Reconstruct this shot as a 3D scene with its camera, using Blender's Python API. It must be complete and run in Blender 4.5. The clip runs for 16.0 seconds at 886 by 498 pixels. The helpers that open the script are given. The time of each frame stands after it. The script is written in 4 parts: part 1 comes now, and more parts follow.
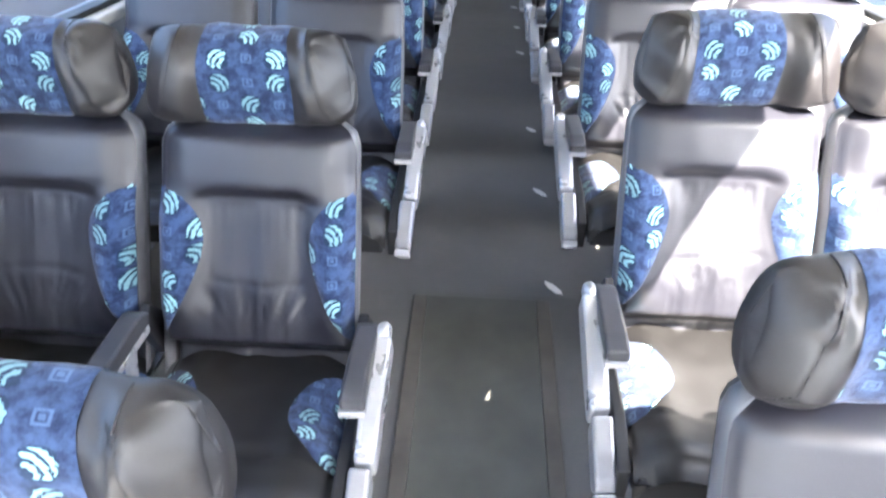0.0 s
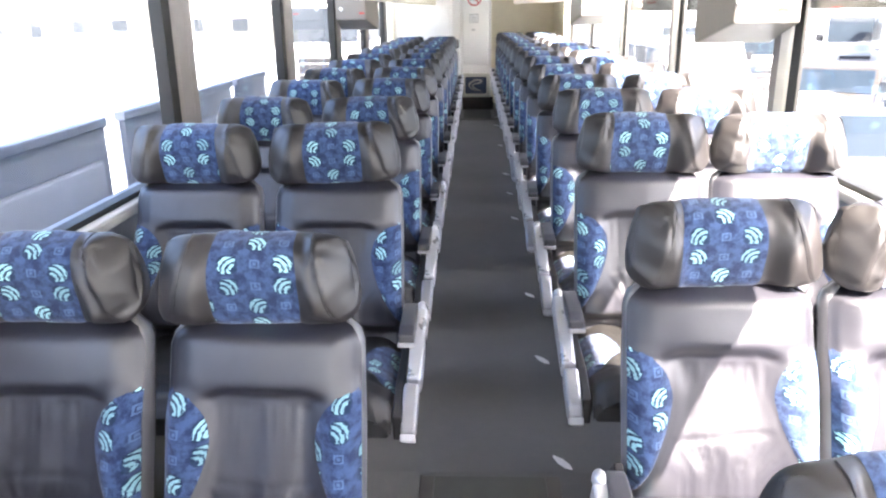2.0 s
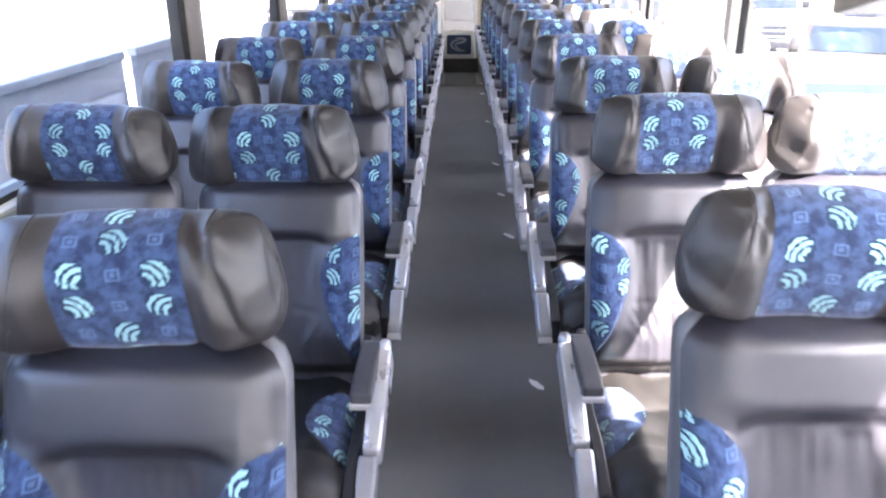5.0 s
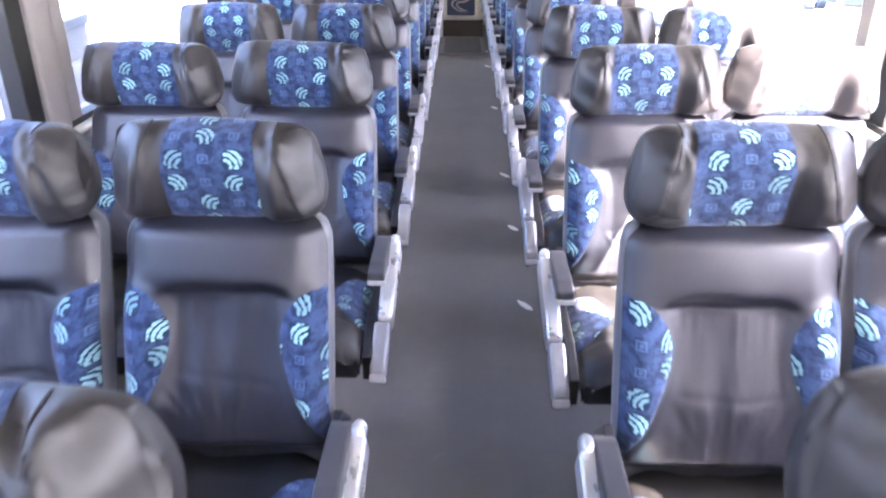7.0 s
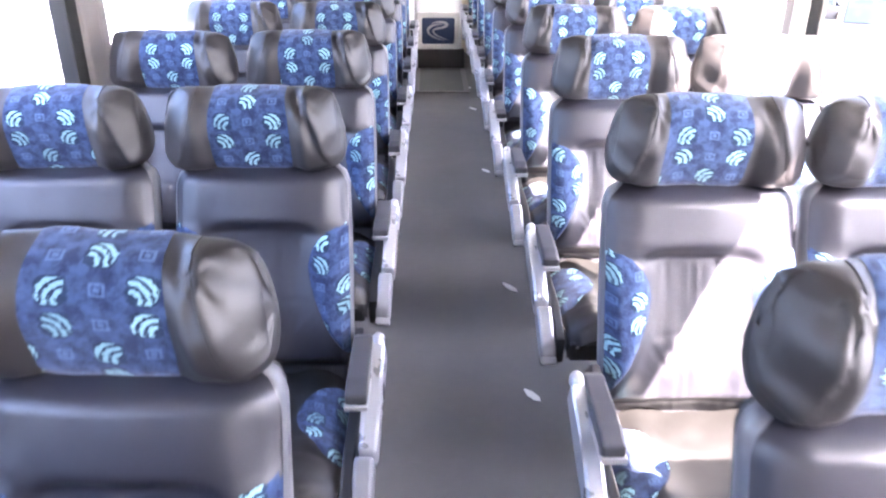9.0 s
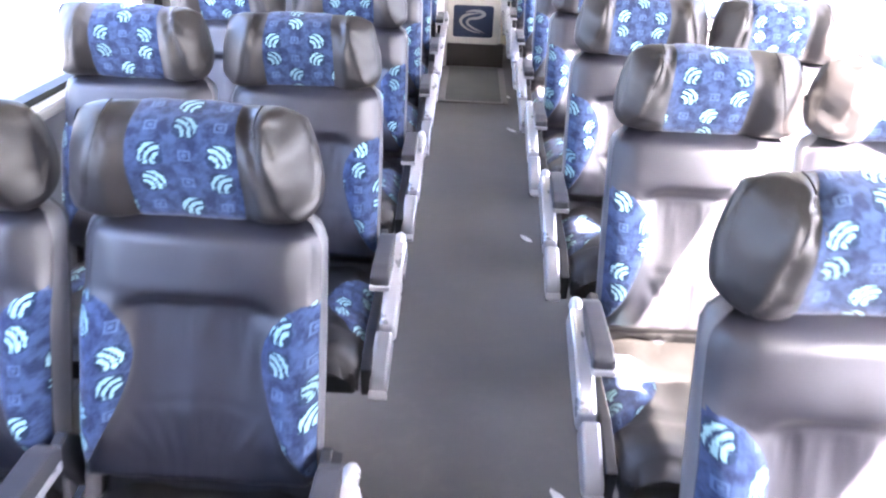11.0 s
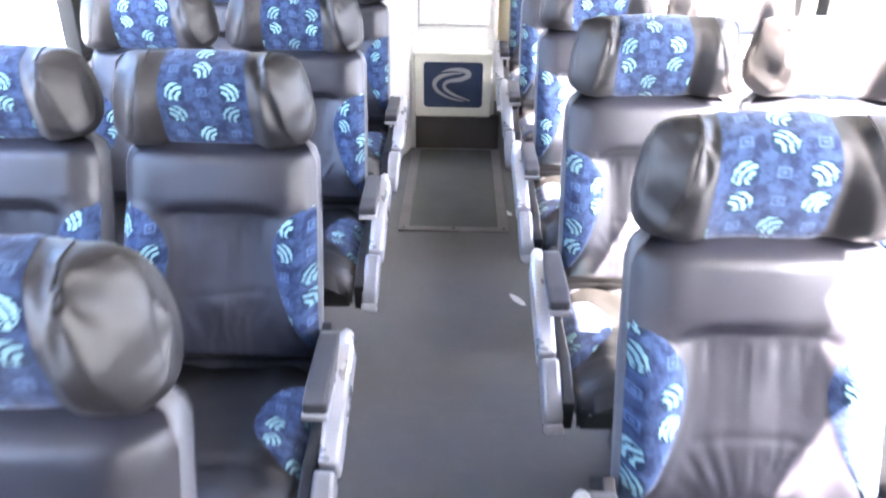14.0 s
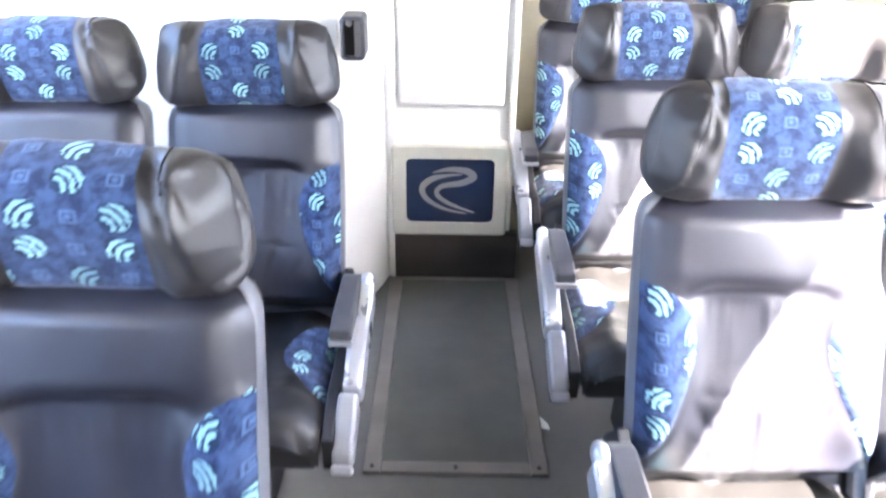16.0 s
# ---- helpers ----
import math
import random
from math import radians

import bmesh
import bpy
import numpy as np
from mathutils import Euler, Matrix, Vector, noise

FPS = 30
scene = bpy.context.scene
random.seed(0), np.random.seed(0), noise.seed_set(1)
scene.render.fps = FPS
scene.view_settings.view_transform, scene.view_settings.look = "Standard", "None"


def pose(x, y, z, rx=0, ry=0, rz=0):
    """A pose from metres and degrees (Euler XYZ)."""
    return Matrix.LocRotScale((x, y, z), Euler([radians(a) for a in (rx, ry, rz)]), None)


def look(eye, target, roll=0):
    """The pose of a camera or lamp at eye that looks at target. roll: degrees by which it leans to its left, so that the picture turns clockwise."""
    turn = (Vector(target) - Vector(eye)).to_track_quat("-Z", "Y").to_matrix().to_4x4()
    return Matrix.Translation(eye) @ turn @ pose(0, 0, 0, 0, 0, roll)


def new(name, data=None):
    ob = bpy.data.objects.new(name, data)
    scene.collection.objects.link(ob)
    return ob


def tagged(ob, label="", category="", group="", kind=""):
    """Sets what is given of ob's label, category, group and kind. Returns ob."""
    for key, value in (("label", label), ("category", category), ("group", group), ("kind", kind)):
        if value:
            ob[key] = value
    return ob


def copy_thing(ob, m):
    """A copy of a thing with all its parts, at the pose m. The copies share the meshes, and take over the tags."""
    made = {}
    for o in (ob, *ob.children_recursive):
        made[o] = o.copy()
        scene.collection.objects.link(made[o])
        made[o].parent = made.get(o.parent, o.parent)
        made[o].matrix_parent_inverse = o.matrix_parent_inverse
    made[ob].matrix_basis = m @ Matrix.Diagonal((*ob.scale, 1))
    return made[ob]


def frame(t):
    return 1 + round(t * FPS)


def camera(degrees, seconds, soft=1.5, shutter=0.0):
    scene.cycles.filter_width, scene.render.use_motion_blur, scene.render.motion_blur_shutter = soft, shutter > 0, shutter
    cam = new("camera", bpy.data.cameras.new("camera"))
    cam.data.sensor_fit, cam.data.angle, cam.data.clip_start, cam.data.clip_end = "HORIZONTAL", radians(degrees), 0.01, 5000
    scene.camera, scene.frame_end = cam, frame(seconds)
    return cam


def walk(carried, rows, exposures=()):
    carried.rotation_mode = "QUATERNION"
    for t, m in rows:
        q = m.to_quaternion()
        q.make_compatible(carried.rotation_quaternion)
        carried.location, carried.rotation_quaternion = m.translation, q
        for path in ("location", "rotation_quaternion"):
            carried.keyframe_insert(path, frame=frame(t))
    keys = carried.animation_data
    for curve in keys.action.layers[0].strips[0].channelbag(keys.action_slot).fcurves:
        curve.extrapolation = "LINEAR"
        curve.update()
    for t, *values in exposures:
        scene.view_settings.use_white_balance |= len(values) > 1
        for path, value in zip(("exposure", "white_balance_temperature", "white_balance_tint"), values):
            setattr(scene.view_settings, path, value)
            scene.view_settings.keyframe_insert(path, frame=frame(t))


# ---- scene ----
cam = camera(61.0, 16.0, soft=2.2, shutter=0.35)

# ------------------------------------------------------------ the walk
PATH = [
    (0.0, pose(-0.048, -0.356, 1.360, 60.81, -1.36, 3.05)),
    (0.5, pose(-0.052, -0.360, 1.400, 66.04, -0.78, 1.67)),
    (1.0, pose(-0.042, -0.362, 1.430, 70.50, 0.27, 2.30)),
    (1.5, pose(-0.047, -0.365, 1.446, 72.85, -0.43, 2.25)),
    (2.0, pose(-0.052, -0.356, 1.445, 72.44, 0.70, 2.24)),
    (2.5, pose(-0.034, -0.278, 1.425, 70.50, 0.30, 2.37)),
    (3.0, pose(-0.013, -0.131, 1.415, 69.16, 0.62, 2.64)),
    (3.5, pose(-0.057, 0.128, 1.408, 68.69, -0.06, -0.09)),
    (4.0, pose(-0.047, 0.387, 1.390, 68.93, -0.34, 0.20)),
    (4.2, pose(-0.029, 0.517, 1.395, 69.95, 0.07, 1.46)),
    (6.3, pose(-0.082, 1.847, 1.477, 66.44, 0.37, 0.09)),
    (6.5, pose(-0.070, 1.971, 1.473, 66.38, 0.72, 1.02)),
    (7.0, pose(-0.031, 2.298, 1.495, 64.78, -0.16, 1.27)),
    (7.5, pose(-0.056, 2.627, 1.491, 66.32, 1.16, 0.51)),
    (8.0, pose(-0.052, 2.958, 1.483, 65.39, 0.43, 0.11)),
    (8.5, pose(-0.039, 3.305, 1.493, 64.87, -0.37, 2.90)),
    (9.0, pose(-0.086, 3.655, 1.478, 65.50, -0.16, -0.82)),
    (9.2, pose(-0.090, 3.771, 1.480, 64.87, -0.04, -0.26)),
    (11.3, pose(-0.050, 5.248, 1.453, 63.11, -2.18, 2.30)),
    (11.5, pose(-0.045, 5.375, 1.467, 63.19, -1.26, 2.21)),
    (12.0, pose(-0.068, 5.696, 1.488, 62.20, -1.18, -2.06)),
    (12.5, pose(-0.037, 6.079, 1.472, 62.76, -0.60, 1.94)),
    (13.0, pose(-0.050, 6.441, 1.455, 62.47, -0.79, 1.74)),
    (13.5, pose(-0.053, 6.816, 1.453, 62.07, -0.76, -0.83)),
    (14.0, pose(0.010, 7.208, 1.453, 62.58, -0.60, 1.38)),
    (14.5, pose(-0.013, 7.581, 1.436, 63.92, 0.15, 0.87)),
    (15.0, pose(-0.034, 7.939, 1.436, 62.94, -0.20, -0.92)),
    (15.5, pose(-0.016, 8.302, 1.431, 62.06, -0.64, 1.71)),
    (16.0, pose(-0.039, 8.677, 1.413, 63.26, -0.73, 0.46)),
]
EXPOSURES = [(0.0, 4.15, 5620, 12), (1.5, 4.12, 5890, 16), (3.3, 3.96, 5810, 16), (4.2, 4.20, 5730, 17), (6.3, 4.67, 5690, 25), (7.0, 4.97, 5690, 26), (8.0, 5.22, 5710, 27), (9.2, 5.19, 5740, 26), (11.3, 5.39, 5790, 24), (16.0, 5.36, 5610, 17)]
walk(cam, PATH, EXPOSURES)

# ------------------------------------------------------------ daylight
SUN_FROM = Vector((1.0, -1.08, 1.66)).normalized()     # towards the sun
world = bpy.data.worlds.new("sky_world")
scene.world = world
world.use_nodes = True
wn = world.node_tree
sky = wn.nodes.new("ShaderNodeTexSky")
sky.sky_type, sky.sun_disc = "NISHITA", False
sky.sun_elevation = math.asin(SUN_FROM.z)
sky.sun_rotation = math.atan2(SUN_FROM.x, SUN_FROM.y)
sky.air_density, sky.dust_density = 1.0, 7.0
wn.nodes["Background"].inputs["Strength"].default_value = 0.10
wn.links.new(sky.outputs["Color"], wn.nodes["Background"].inputs["Color"])
sun_data = bpy.data.lights.new("sun", "SUN")
sun_data.energy, sun_data.angle, sun_data.color = 5.0, radians(0.5), (1.0, 0.86, 0.66)
sun = new("sun", sun_data)
sun.matrix_world = look(SUN_FROM * 30, (0, 0, 0))


# ------------------------------------------------------------ materials
class Nodes:
    """A short hand for building node materials."""

    def __init__(self, name):
        self.mat = bpy.data.materials.new(name)
        self.mat.use_nodes = True
        self.t = self.mat.node_tree
        self.bsdf = self.t.nodes["Principled BSDF"]

    def node(self, kind, **values):
        n = self.t.nodes.new(kind)
        for key, value in values.items():
            n.inputs[key].default_value = value
        return n

    def link(self, a, b):
        self.t.links.new(a, b)

    def math(self, op, a, b=0.0, c=0.0):
        n = self.t.nodes.new("ShaderNodeMath")
        n.operation = op
        for i, val in enumerate((a, b, c)):
            if isinstance(val, (int, float)):
                n.inputs[i].default_value = val
            else:
                self.link(val, n.inputs[i])
        return n.outputs[0]

    def mix(self, fac, a, b):
        n = self.t.nodes.new("ShaderNodeMix")
        n.data_type = "RGBA"
        for sock, val in ((n.inputs[0], fac), (n.inputs[6], a), (n.inputs[7], b)):
            if isinstance(val, (int, float)):
                sock.default_value = val
            elif isinstance(val, tuple):
                sock.default_value = (*val, 1.0)
            else:
                self.link(val, sock)
        return n.outputs[2]

    def noise(self, scale, detail=4.0, rough=0.55, coord=None):
        n = self.node("ShaderNodeTexNoise", Scale=scale, Detail=detail, Roughness=rough)
        self.link(coord if coord is not None else self.coords(), n.inputs["Vector"])
        return n.outputs["Fac"]

    def coords(self):
        if not hasattr(self, "_co"):
            self._co = self.t.nodes.new("ShaderNodeTexCoord")
        return self._co.outputs["Object"]

    def ramp(self, fac, lo, hi):
        n = self.t.nodes.new("ShaderNodeMapRange")
        n.inputs["From Min"].default_value, n.inputs["From Max"].default_value = lo, hi
        self.link(fac, n.inputs["Value"])
        return n.outputs["Result"]

    def bump(self, height, strength, distance=0.002):
        n = self.node("ShaderNodeBump", Strength=strength, Distance=distance)
        self.link(height, n.inputs["Height"])
        self.link(n.outputs["Normal"], self.bsdf.inputs["Normal"])

    def set(self, color=None, rough=None, metal=None, spec=None):
        for key, val in (("Base Color", color), ("Roughness", rough), ("Metallic", metal), ("Specular IOR Level", spec)):
            if val is None:
                continue
            if isinstance(val, (int, float)):
                self.bsdf.inputs[key].default_value = val
            elif isinstance(val, tuple):
                self.bsdf.inputs[key].default_value = (*val, 1.0)
            else:
                self.link(val, self.bsdf.inputs[key])
        return self.mat


def surface(name, color, rough=0.5, metal=0.0, vary=0.15, grain=300.0, blotch=6.0, bump=0.1, spec=0.5):
    """A plain painted, moulded or metal surface with blotches, grain and uneven gloss."""
    n = Nodes(name)
    big, small = n.noise(blotch, 3.0), n.noise(grain, 2.0)
    dark = tuple(c * (1 - vary) for c in color)
    light = tuple(min(1.0, c * (1 + vary)) for c in color)
    col = n.mix(n.ramp(big, 0.3, 0.7), dark, light)
    col = n.mix(n.math("MULTIPLY", n.ramp(small, 0.45, 0.8), 0.25), col, dark)
    r = n.math("MULTIPLY_ADD", big, 0.25, rough - 0.12)
    if bump:
        n.bump(small, bump, 0.001)
    return n.set(col, r, metal, spec)


def leather(name, color, rough=0.42, spec=0.5):
    n = Nodes(name)
    obj = n.t.nodes.new("ShaderNodeObjectInfo")
    grain = n.node("ShaderNodeTexVoronoi", Scale=520.0)
    n.link(n.coords(), grain.inputs["Vector"])
    worn, fine = n.noise(9.0, 5.0, 0.6), n.noise(60.0, 4.0)
    base = n.mix(n.ramp(worn, 0.3, 0.75), tuple(c * 0.82 for c in color), tuple(c * 1.2 for c in color))
    base = n.mix(n.math("MULTIPLY", obj.outputs["Random"], 0.35), base, tuple(c * 0.72 for c in color))
    h = n.math("ADD", n.math("MULTIPLY", grain.outputs["Distance"], 0.35), n.math("MULTIPLY", fine, 0.9))
    n.bump(h, 0.16, 0.0016)
    return n.set(base, n.math("MULTIPLY_ADD", worn, 0.22, rough - 0.1), 0.0, spec)


def seat_fabric(name):
    """Blue moquette: stacked pairs of nested pale arcs between faint squares on a mottled ground."""
    n = Nodes(name)
    uv = n.t.nodes.new("ShaderNodeUVMap")
    info = n.t.nodes.new("ShaderNodeObjectInfo")
    sep = n.t.nodes.new("ShaderNodeSeparateXYZ")
    n.link(uv.outputs["UV"], sep.inputs[0])
    cell_u, cell_v = 0.055, 0.046
    rnd = info.outputs["Random"]
    u = n.math("DIVIDE", sep.outputs[0], cell_u)
    v = n.math("DIVIDE", sep.outputs[1], cell_v)
    cu, cv = n.math("FLOOR", u), n.math("FLOOR", v)
    fu = n.math("SUBTRACT", n.math("SUBTRACT", u, cu), 0.5)
    fv = n.math("SUBTRACT", n.math("SUBTRACT", v, cv), 0.5)
    kind = n.math("FLOORED_MODULO", n.math("MULTIPLY_ADD", cu, 2.0, cv), 4.0)
    is_arc = n.math("LESS_THAN", kind, 1.5)
    flip = n.math("MULTIPLY_ADD", n.math("FLOORED_MODULO", n.math("ADD", cv, n.math("FLOORED_MODULO", cu, 3.0)), 2.0), 2.0, -1.0)
    wob = n.math("MULTIPLY_ADD", n.noise(190.0, 3.0, 0.6, uv.outputs["UV"]), 0.30, -0.15)
    au = n.math("ADD", n.math("MULTIPLY", fu, flip), wob)
    # a round badge with three thick crescents about a lower corner
    qx = n.math("MULTIPLY", au, cell_u / 0.037)
    qy = n.math("MULTIPLY", fv, cell_v / 0.035)
    disc = n.math("POWER", n.math("ADD", n.math("POWER", n.math("ABSOLUTE", qx), 3.4), n.math("POWER", n.math("ABSOLUTE", qy), 3.4)), 1 / 3.4)
    px, py = n.math("SUBTRACT", qx, 0.40), n.math("ADD", qy, 0.34)
    r = n.math("SQRT", n.math("ADD", n.math("MULTIPLY", px, px), n.math("MULTIPLY", py, py)))
    ring = n.math("FRACT", n.math("MULTIPLY", n.math("SUBTRACT", r, 0.12), 3.5))
    on = n.math("MULTIPLY", n.math("GREATER_THAN", ring, 0.42), n.math("GREATER_THAN", r, 0.16))
    on = n.math("MULTIPLY", on, n.math("LESS_THAN", px, 0.02))
    zone = n.math("MULTIPLY", n.math("LESS_THAN", disc, 0.55), is_arc)
    arc = n.math("MULTIPLY", on, n.math("MULTIPLY", n.math("LESS_THAN", disc, 0.49), is_arc))
    # faint small squares
    m = n.math("MAXIMUM", n.math("ABSOLUTE", fu), n.math("ABSOLUTE", fv))
    sq = n.math("ADD", n.math("LESS_THAN", n.math("ABSOLUTE", n.math("SUBTRACT", m, 0.15)), 0.035), n.math("LESS_THAN", m, 0.07))
    sq = n.math("MULTIPLY", sq, n.math("SUBTRACT", 1.0, is_arc))
    mott = n.noise(42.0, 5.0, 0.62, uv.outputs["UV"])
    thread = n.noise(900.0, 2.0, 0.5, uv.outputs["UV"])
    base = n.mix(n.ramp(mott, 0.40, 0.60), (0.0085, 0.0165, 0.056), (0.048, 0.081, 0.174))
    base = n.mix(n.math("MULTIPLY", n.ramp(thread, 0.4, 0.75), 0.25), base, (0.13, 0.20, 0.37))
    base = n.mix(n.math("MULTIPLY", sq, 0.35), base, (0.17, 0.27, 0.46))
    base = n.mix(n.math("MULTIPLY", zone, 0.75), base, (0.006, 0.022, 0.050))
    fade = n.t.nodes.new("ShaderNodeTexWhiteNoise")
    both = n.t.nodes.new("ShaderNodeCombineXYZ")
    n.link(cu, both.inputs[0]), n.link(cv, both.inputs[1]), n.link(rnd, both.inputs[2])
    n.link(both.outputs[0], fade.inputs["Vector"])
    ink = n.math("MULTIPLY_ADD", fade.outputs["Value"], 0.50, 0.33)
    base = n.mix(n.math("MULTIPLY", arc, ink), base, (0.46, 0.80, 0.85))
    n.bump(n.math("ADD", thread, n.math("MULTIPLY", arc, 0.4)), 0.35, 0.0012)
    n.bsdf.inputs["Sheen Weight"].default_value = 0.25
    return n.set(base, 0.88, 0.0, 0.2)


def floor_vinyl(name):
    n = Nodes(name)
    big, mid, fine = n.noise(1.3, 4.0), n.noise(14.0, 5.0, 0.65), n.noise(420.0, 2.0)
    c = n.mix(n.ramp(big, 0.3, 0.7), (0.142, 0.140, 0.134), (0.190, 0.186, 0.175))
    c = n.mix(n.math("MULTIPLY", n.ramp(mid, 0.5, 0.8), 0.4), c, (0.235, 0.225, 0.21))
    c = n.mix(n.math("MULTIPLY", n.ramp(fine, 0.55, 0.75), 0.5), c, (0.07, 0.07, 0.072))
    n.bump(fine, 0.3, 0.001)
    return n.set(c, n.math("MULTIPLY_ADD", mid, 0.3, 0.42), 0.0, 0.4)


def window_glass(name, tint=(0.97, 0.99, 1.0)):
    n = Nodes(name)
    n.t.nodes.remove(n.bsdf)
    out = n.t.nodes["Material Output"]
    clear = n.t.nodes.new("ShaderNodeBsdfTransparent")
    clear.inputs["Color"].default_value = (*tint, 1)
    gloss = n.node("ShaderNodeBsdfGlossy", Roughness=0.02)
    facing = n.node("ShaderNodeLayerWeight", Blend=0.5)
    gain = n.math("MULTIPLY_ADD", n.math("POWER", facing.outputs["Facing"], 5.0), 0.7, 0.05)
    mixer = n.t.nodes.new("ShaderNodeMixShader")
    n.link(gain, mixer.inputs[0])
    n.link(clear.outputs[0], mixer.inputs[1])
    n.link(gloss.outputs[0], mixer.inputs[2])
    n.link(mixer.outputs[0], out.inputs["Surface"])
    return n.mat


M_LEATHER = leather("dark_grey_leather", (0.0215, 0.0210, 0.0290), 0.41, 0.83)
M_HEAD = leather("brown_grey_leather", (0.0200, 0.0172, 0.0178), 0.48, 0.92)
M_CUSHION = leather("seat_cushion_leather", (0.0145, 0.0135, 0.0130), 0.48, 0.5)
# border leather lightened for the light that catches the seat edges
M_EDGE = leather("lit_edge_leather", (0.16, 0.16, 0.172), 0.30)
M_FABRIC = seat_fabric("blue_seat_fabric")
M_SHELL = surface("dark_grey_shell", (0.035, 0.033, 0.035), 0.5)
M_BLACK = surface("black_plastic", (0.016, 0.016, 0.018), 0.5)
M_PAD = surface("grey_arm_pad", (0.06, 0.06, 0.067), 0.40)
M_ALU_DULL = surface("dull_aluminium", (0.36, 0.36, 0.38), 0.34, 0.5, 0.06, 500.0, 20.0, 0.06)
M_ALU = surface("cast_aluminium", (0.56, 0.56, 0.58), 0.30, 0.55, 0.05, 500.0, 20.0, 0.06)
M_FLOOR = floor_vinyl("grey_vinyl_floor")
M_MAT = surface("ribbed_floor_panel", (0.118, 0.119, 0.102), 0.6, 0.0, 0.2, 500.0, 5.0, 0.3)
M_STRIP = surface("brown_floor_strip", (0.215, 0.20, 0.178), 0.45, 0.1, 0.2)
M_STRIP_DARK = surface("dark_floor_strip", (0.135, 0.122, 0.104), 0.45, 0.1, 0.25)
M_WALL = surface("grey_side_wall", (0.26, 0.27, 0.29), 0.7, 0.0, 0.12, 200.0, 4.0, 0.25)
M_SILL = surface("pale_sill", (0.48, 0.47, 0.45), 0.5)
M_CREAM = surface("cream_panel", (0.86, 0.80, 0.62), 0.5, 0.0, 0.06, 400.0, 2.0, 0.08)
M_CEIL = surface("dimmed_ceiling_panel", (0.46, 0.45, 0.42), 0.5, 0.0, 0.05, 400.0, 2.0, 0.06)
M_WHITE = surface("white_panel", (0.84, 0.83, 0.79), 0.4, 0.0, 0.04, 400.0, 2.0, 0.05)
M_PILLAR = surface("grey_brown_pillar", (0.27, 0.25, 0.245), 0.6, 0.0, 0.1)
M_PILLAR_LIT = surface("lit_pillar_cover", (0.82, 0.80, 0.77), 0.55, 0.0, 0.08)
M_RUBBER = surface("black_gasket", (0.014, 0.014, 0.013), 0.6)
M_GLASS = window_glass("side_glass")
M_NAVY = surface("navy_plaque", (0.02, 0.035, 0.085), 0.35, 0.0, 0.1)
M_SILVER = surface("silver_paint", (0.36, 0.35, 0.34), 0.4, 0.3, 0.05)
M_SURROUND = surface("grey_cream_moulding", (0.60, 0.585, 0.51), 0.45, 0.0, 0.06, 400.0, 3.0, 0.08)
M_KICK = surface("brown_black_kickplate", (0.06, 0.05, 0.045), 0.55)
M_RED = surface("sign_red", (0.5, 0.03, 0.02), 0.5, 0, 0.05)
M_FLECK = surface("white_fleck_paint", (0.9, 0.9, 0.88), 0.5, 0, 0.03)
M_SIGN = surface("sign_white", (0.8, 0.8, 0.78), 0.5, 0, 0.03)
M_GREY = surface("label_grey", (0.4, 0.4, 0.38), 0.5, 0, 0.05)
M_MON = surface("grey_monitor_housing", (0.20, 0.185, 0.165), 0.5, 0, 0.06)
M_GROUND = surface("pale_concrete", (0.305, 0.32, 0.335), 0.9, 0, 0.25, 40.0, 0.3, 0.2)
M_BLUEGREY = surface("blue_grey_paint", (0.150, 0.168, 0.210), 0.4, 0.0, 0.1, 200.0, 2.0, 0.05)
M_BLUELITE = surface("pale_blue_grey_paint", (0.28, 0.30, 0.345), 0.4, 0.0, 0.08, 200.0, 2.0, 0.05)
M_CARWHITE = surface("off_white_car_paint", (0.42, 0.42, 0.41), 0.25, 0, 0.05, 300, 1.0, 0.0)
M_CARGLASS = surface("blue_dark_car_glass", (0.013, 0.019, 0.026), 0.35, 0, 0.05, 300, 1.0, 0.0, 0.12)
M_PALEGLASS = surface("pale_reflecting_glass", (0.026, 0.031, 0.038), 0.3, 0, 0.05, 300, 1.0, 0.0, 0.15)
M_CARGREY = surface("dark_grey_car_paint", (0.024, 0.023, 0.022), 0.4, 0, 0.1, 300, 1.0, 0.0, 0.2)
M_CARTAN = surface("dark_tan_car_paint", (0.040, 0.034, 0.028), 0.4, 0, 0.1, 300, 1.0, 0.0, 0.2)
M_TYRE = surface("tyre_rubber", (0.014, 0.014, 0.014), 0.8, 0.0, 0.15, 300.0, 6.0, 0.1, 0.2)
M_BUILD = surface("pale_rendered_wall", (0.13, 0.125, 0.115), 0.9, 0, 0.08, 30.0, 0.4, 0.1)
M_ROOF = surface("grey_roof_sheet", (0.05, 0.05, 0.055), 0.6, 0, 0.1, 30.0, 0.5, 0.1)


# ------------------------------------------------------------ mesh helpers
def mesh_of(name, verts, faces, mat, uvs=None, smooth=True):
    me = bpy.data.meshes.new(name)
    me.from_pydata([tuple(p) for p in verts], [], faces)
    if uvs is not None:
        layer = me.uv_layers.new(name="UVMap")
        for loop in me.loops:
            layer.data[loop.index].uv = uvs[loop.vertex_index]
    if smooth:
        me.polygons.foreach_set("use_smooth", [True] * len(me.polygons))
    me.materials.append(mat)
    me.update()
    return me


def bm_mesh(name, bm, mat, smooth=False):
    bmesh.ops.recalc_face_normals(bm, faces=bm.faces[:])
    me = bpy.data.meshes.new(name)
    bm.to_mesh(me)
    bm.free()
    if smooth:
        me.polygons.foreach_set("use_smooth", [True] * len(me.polygons))
    me.materials.append(mat)
    return me


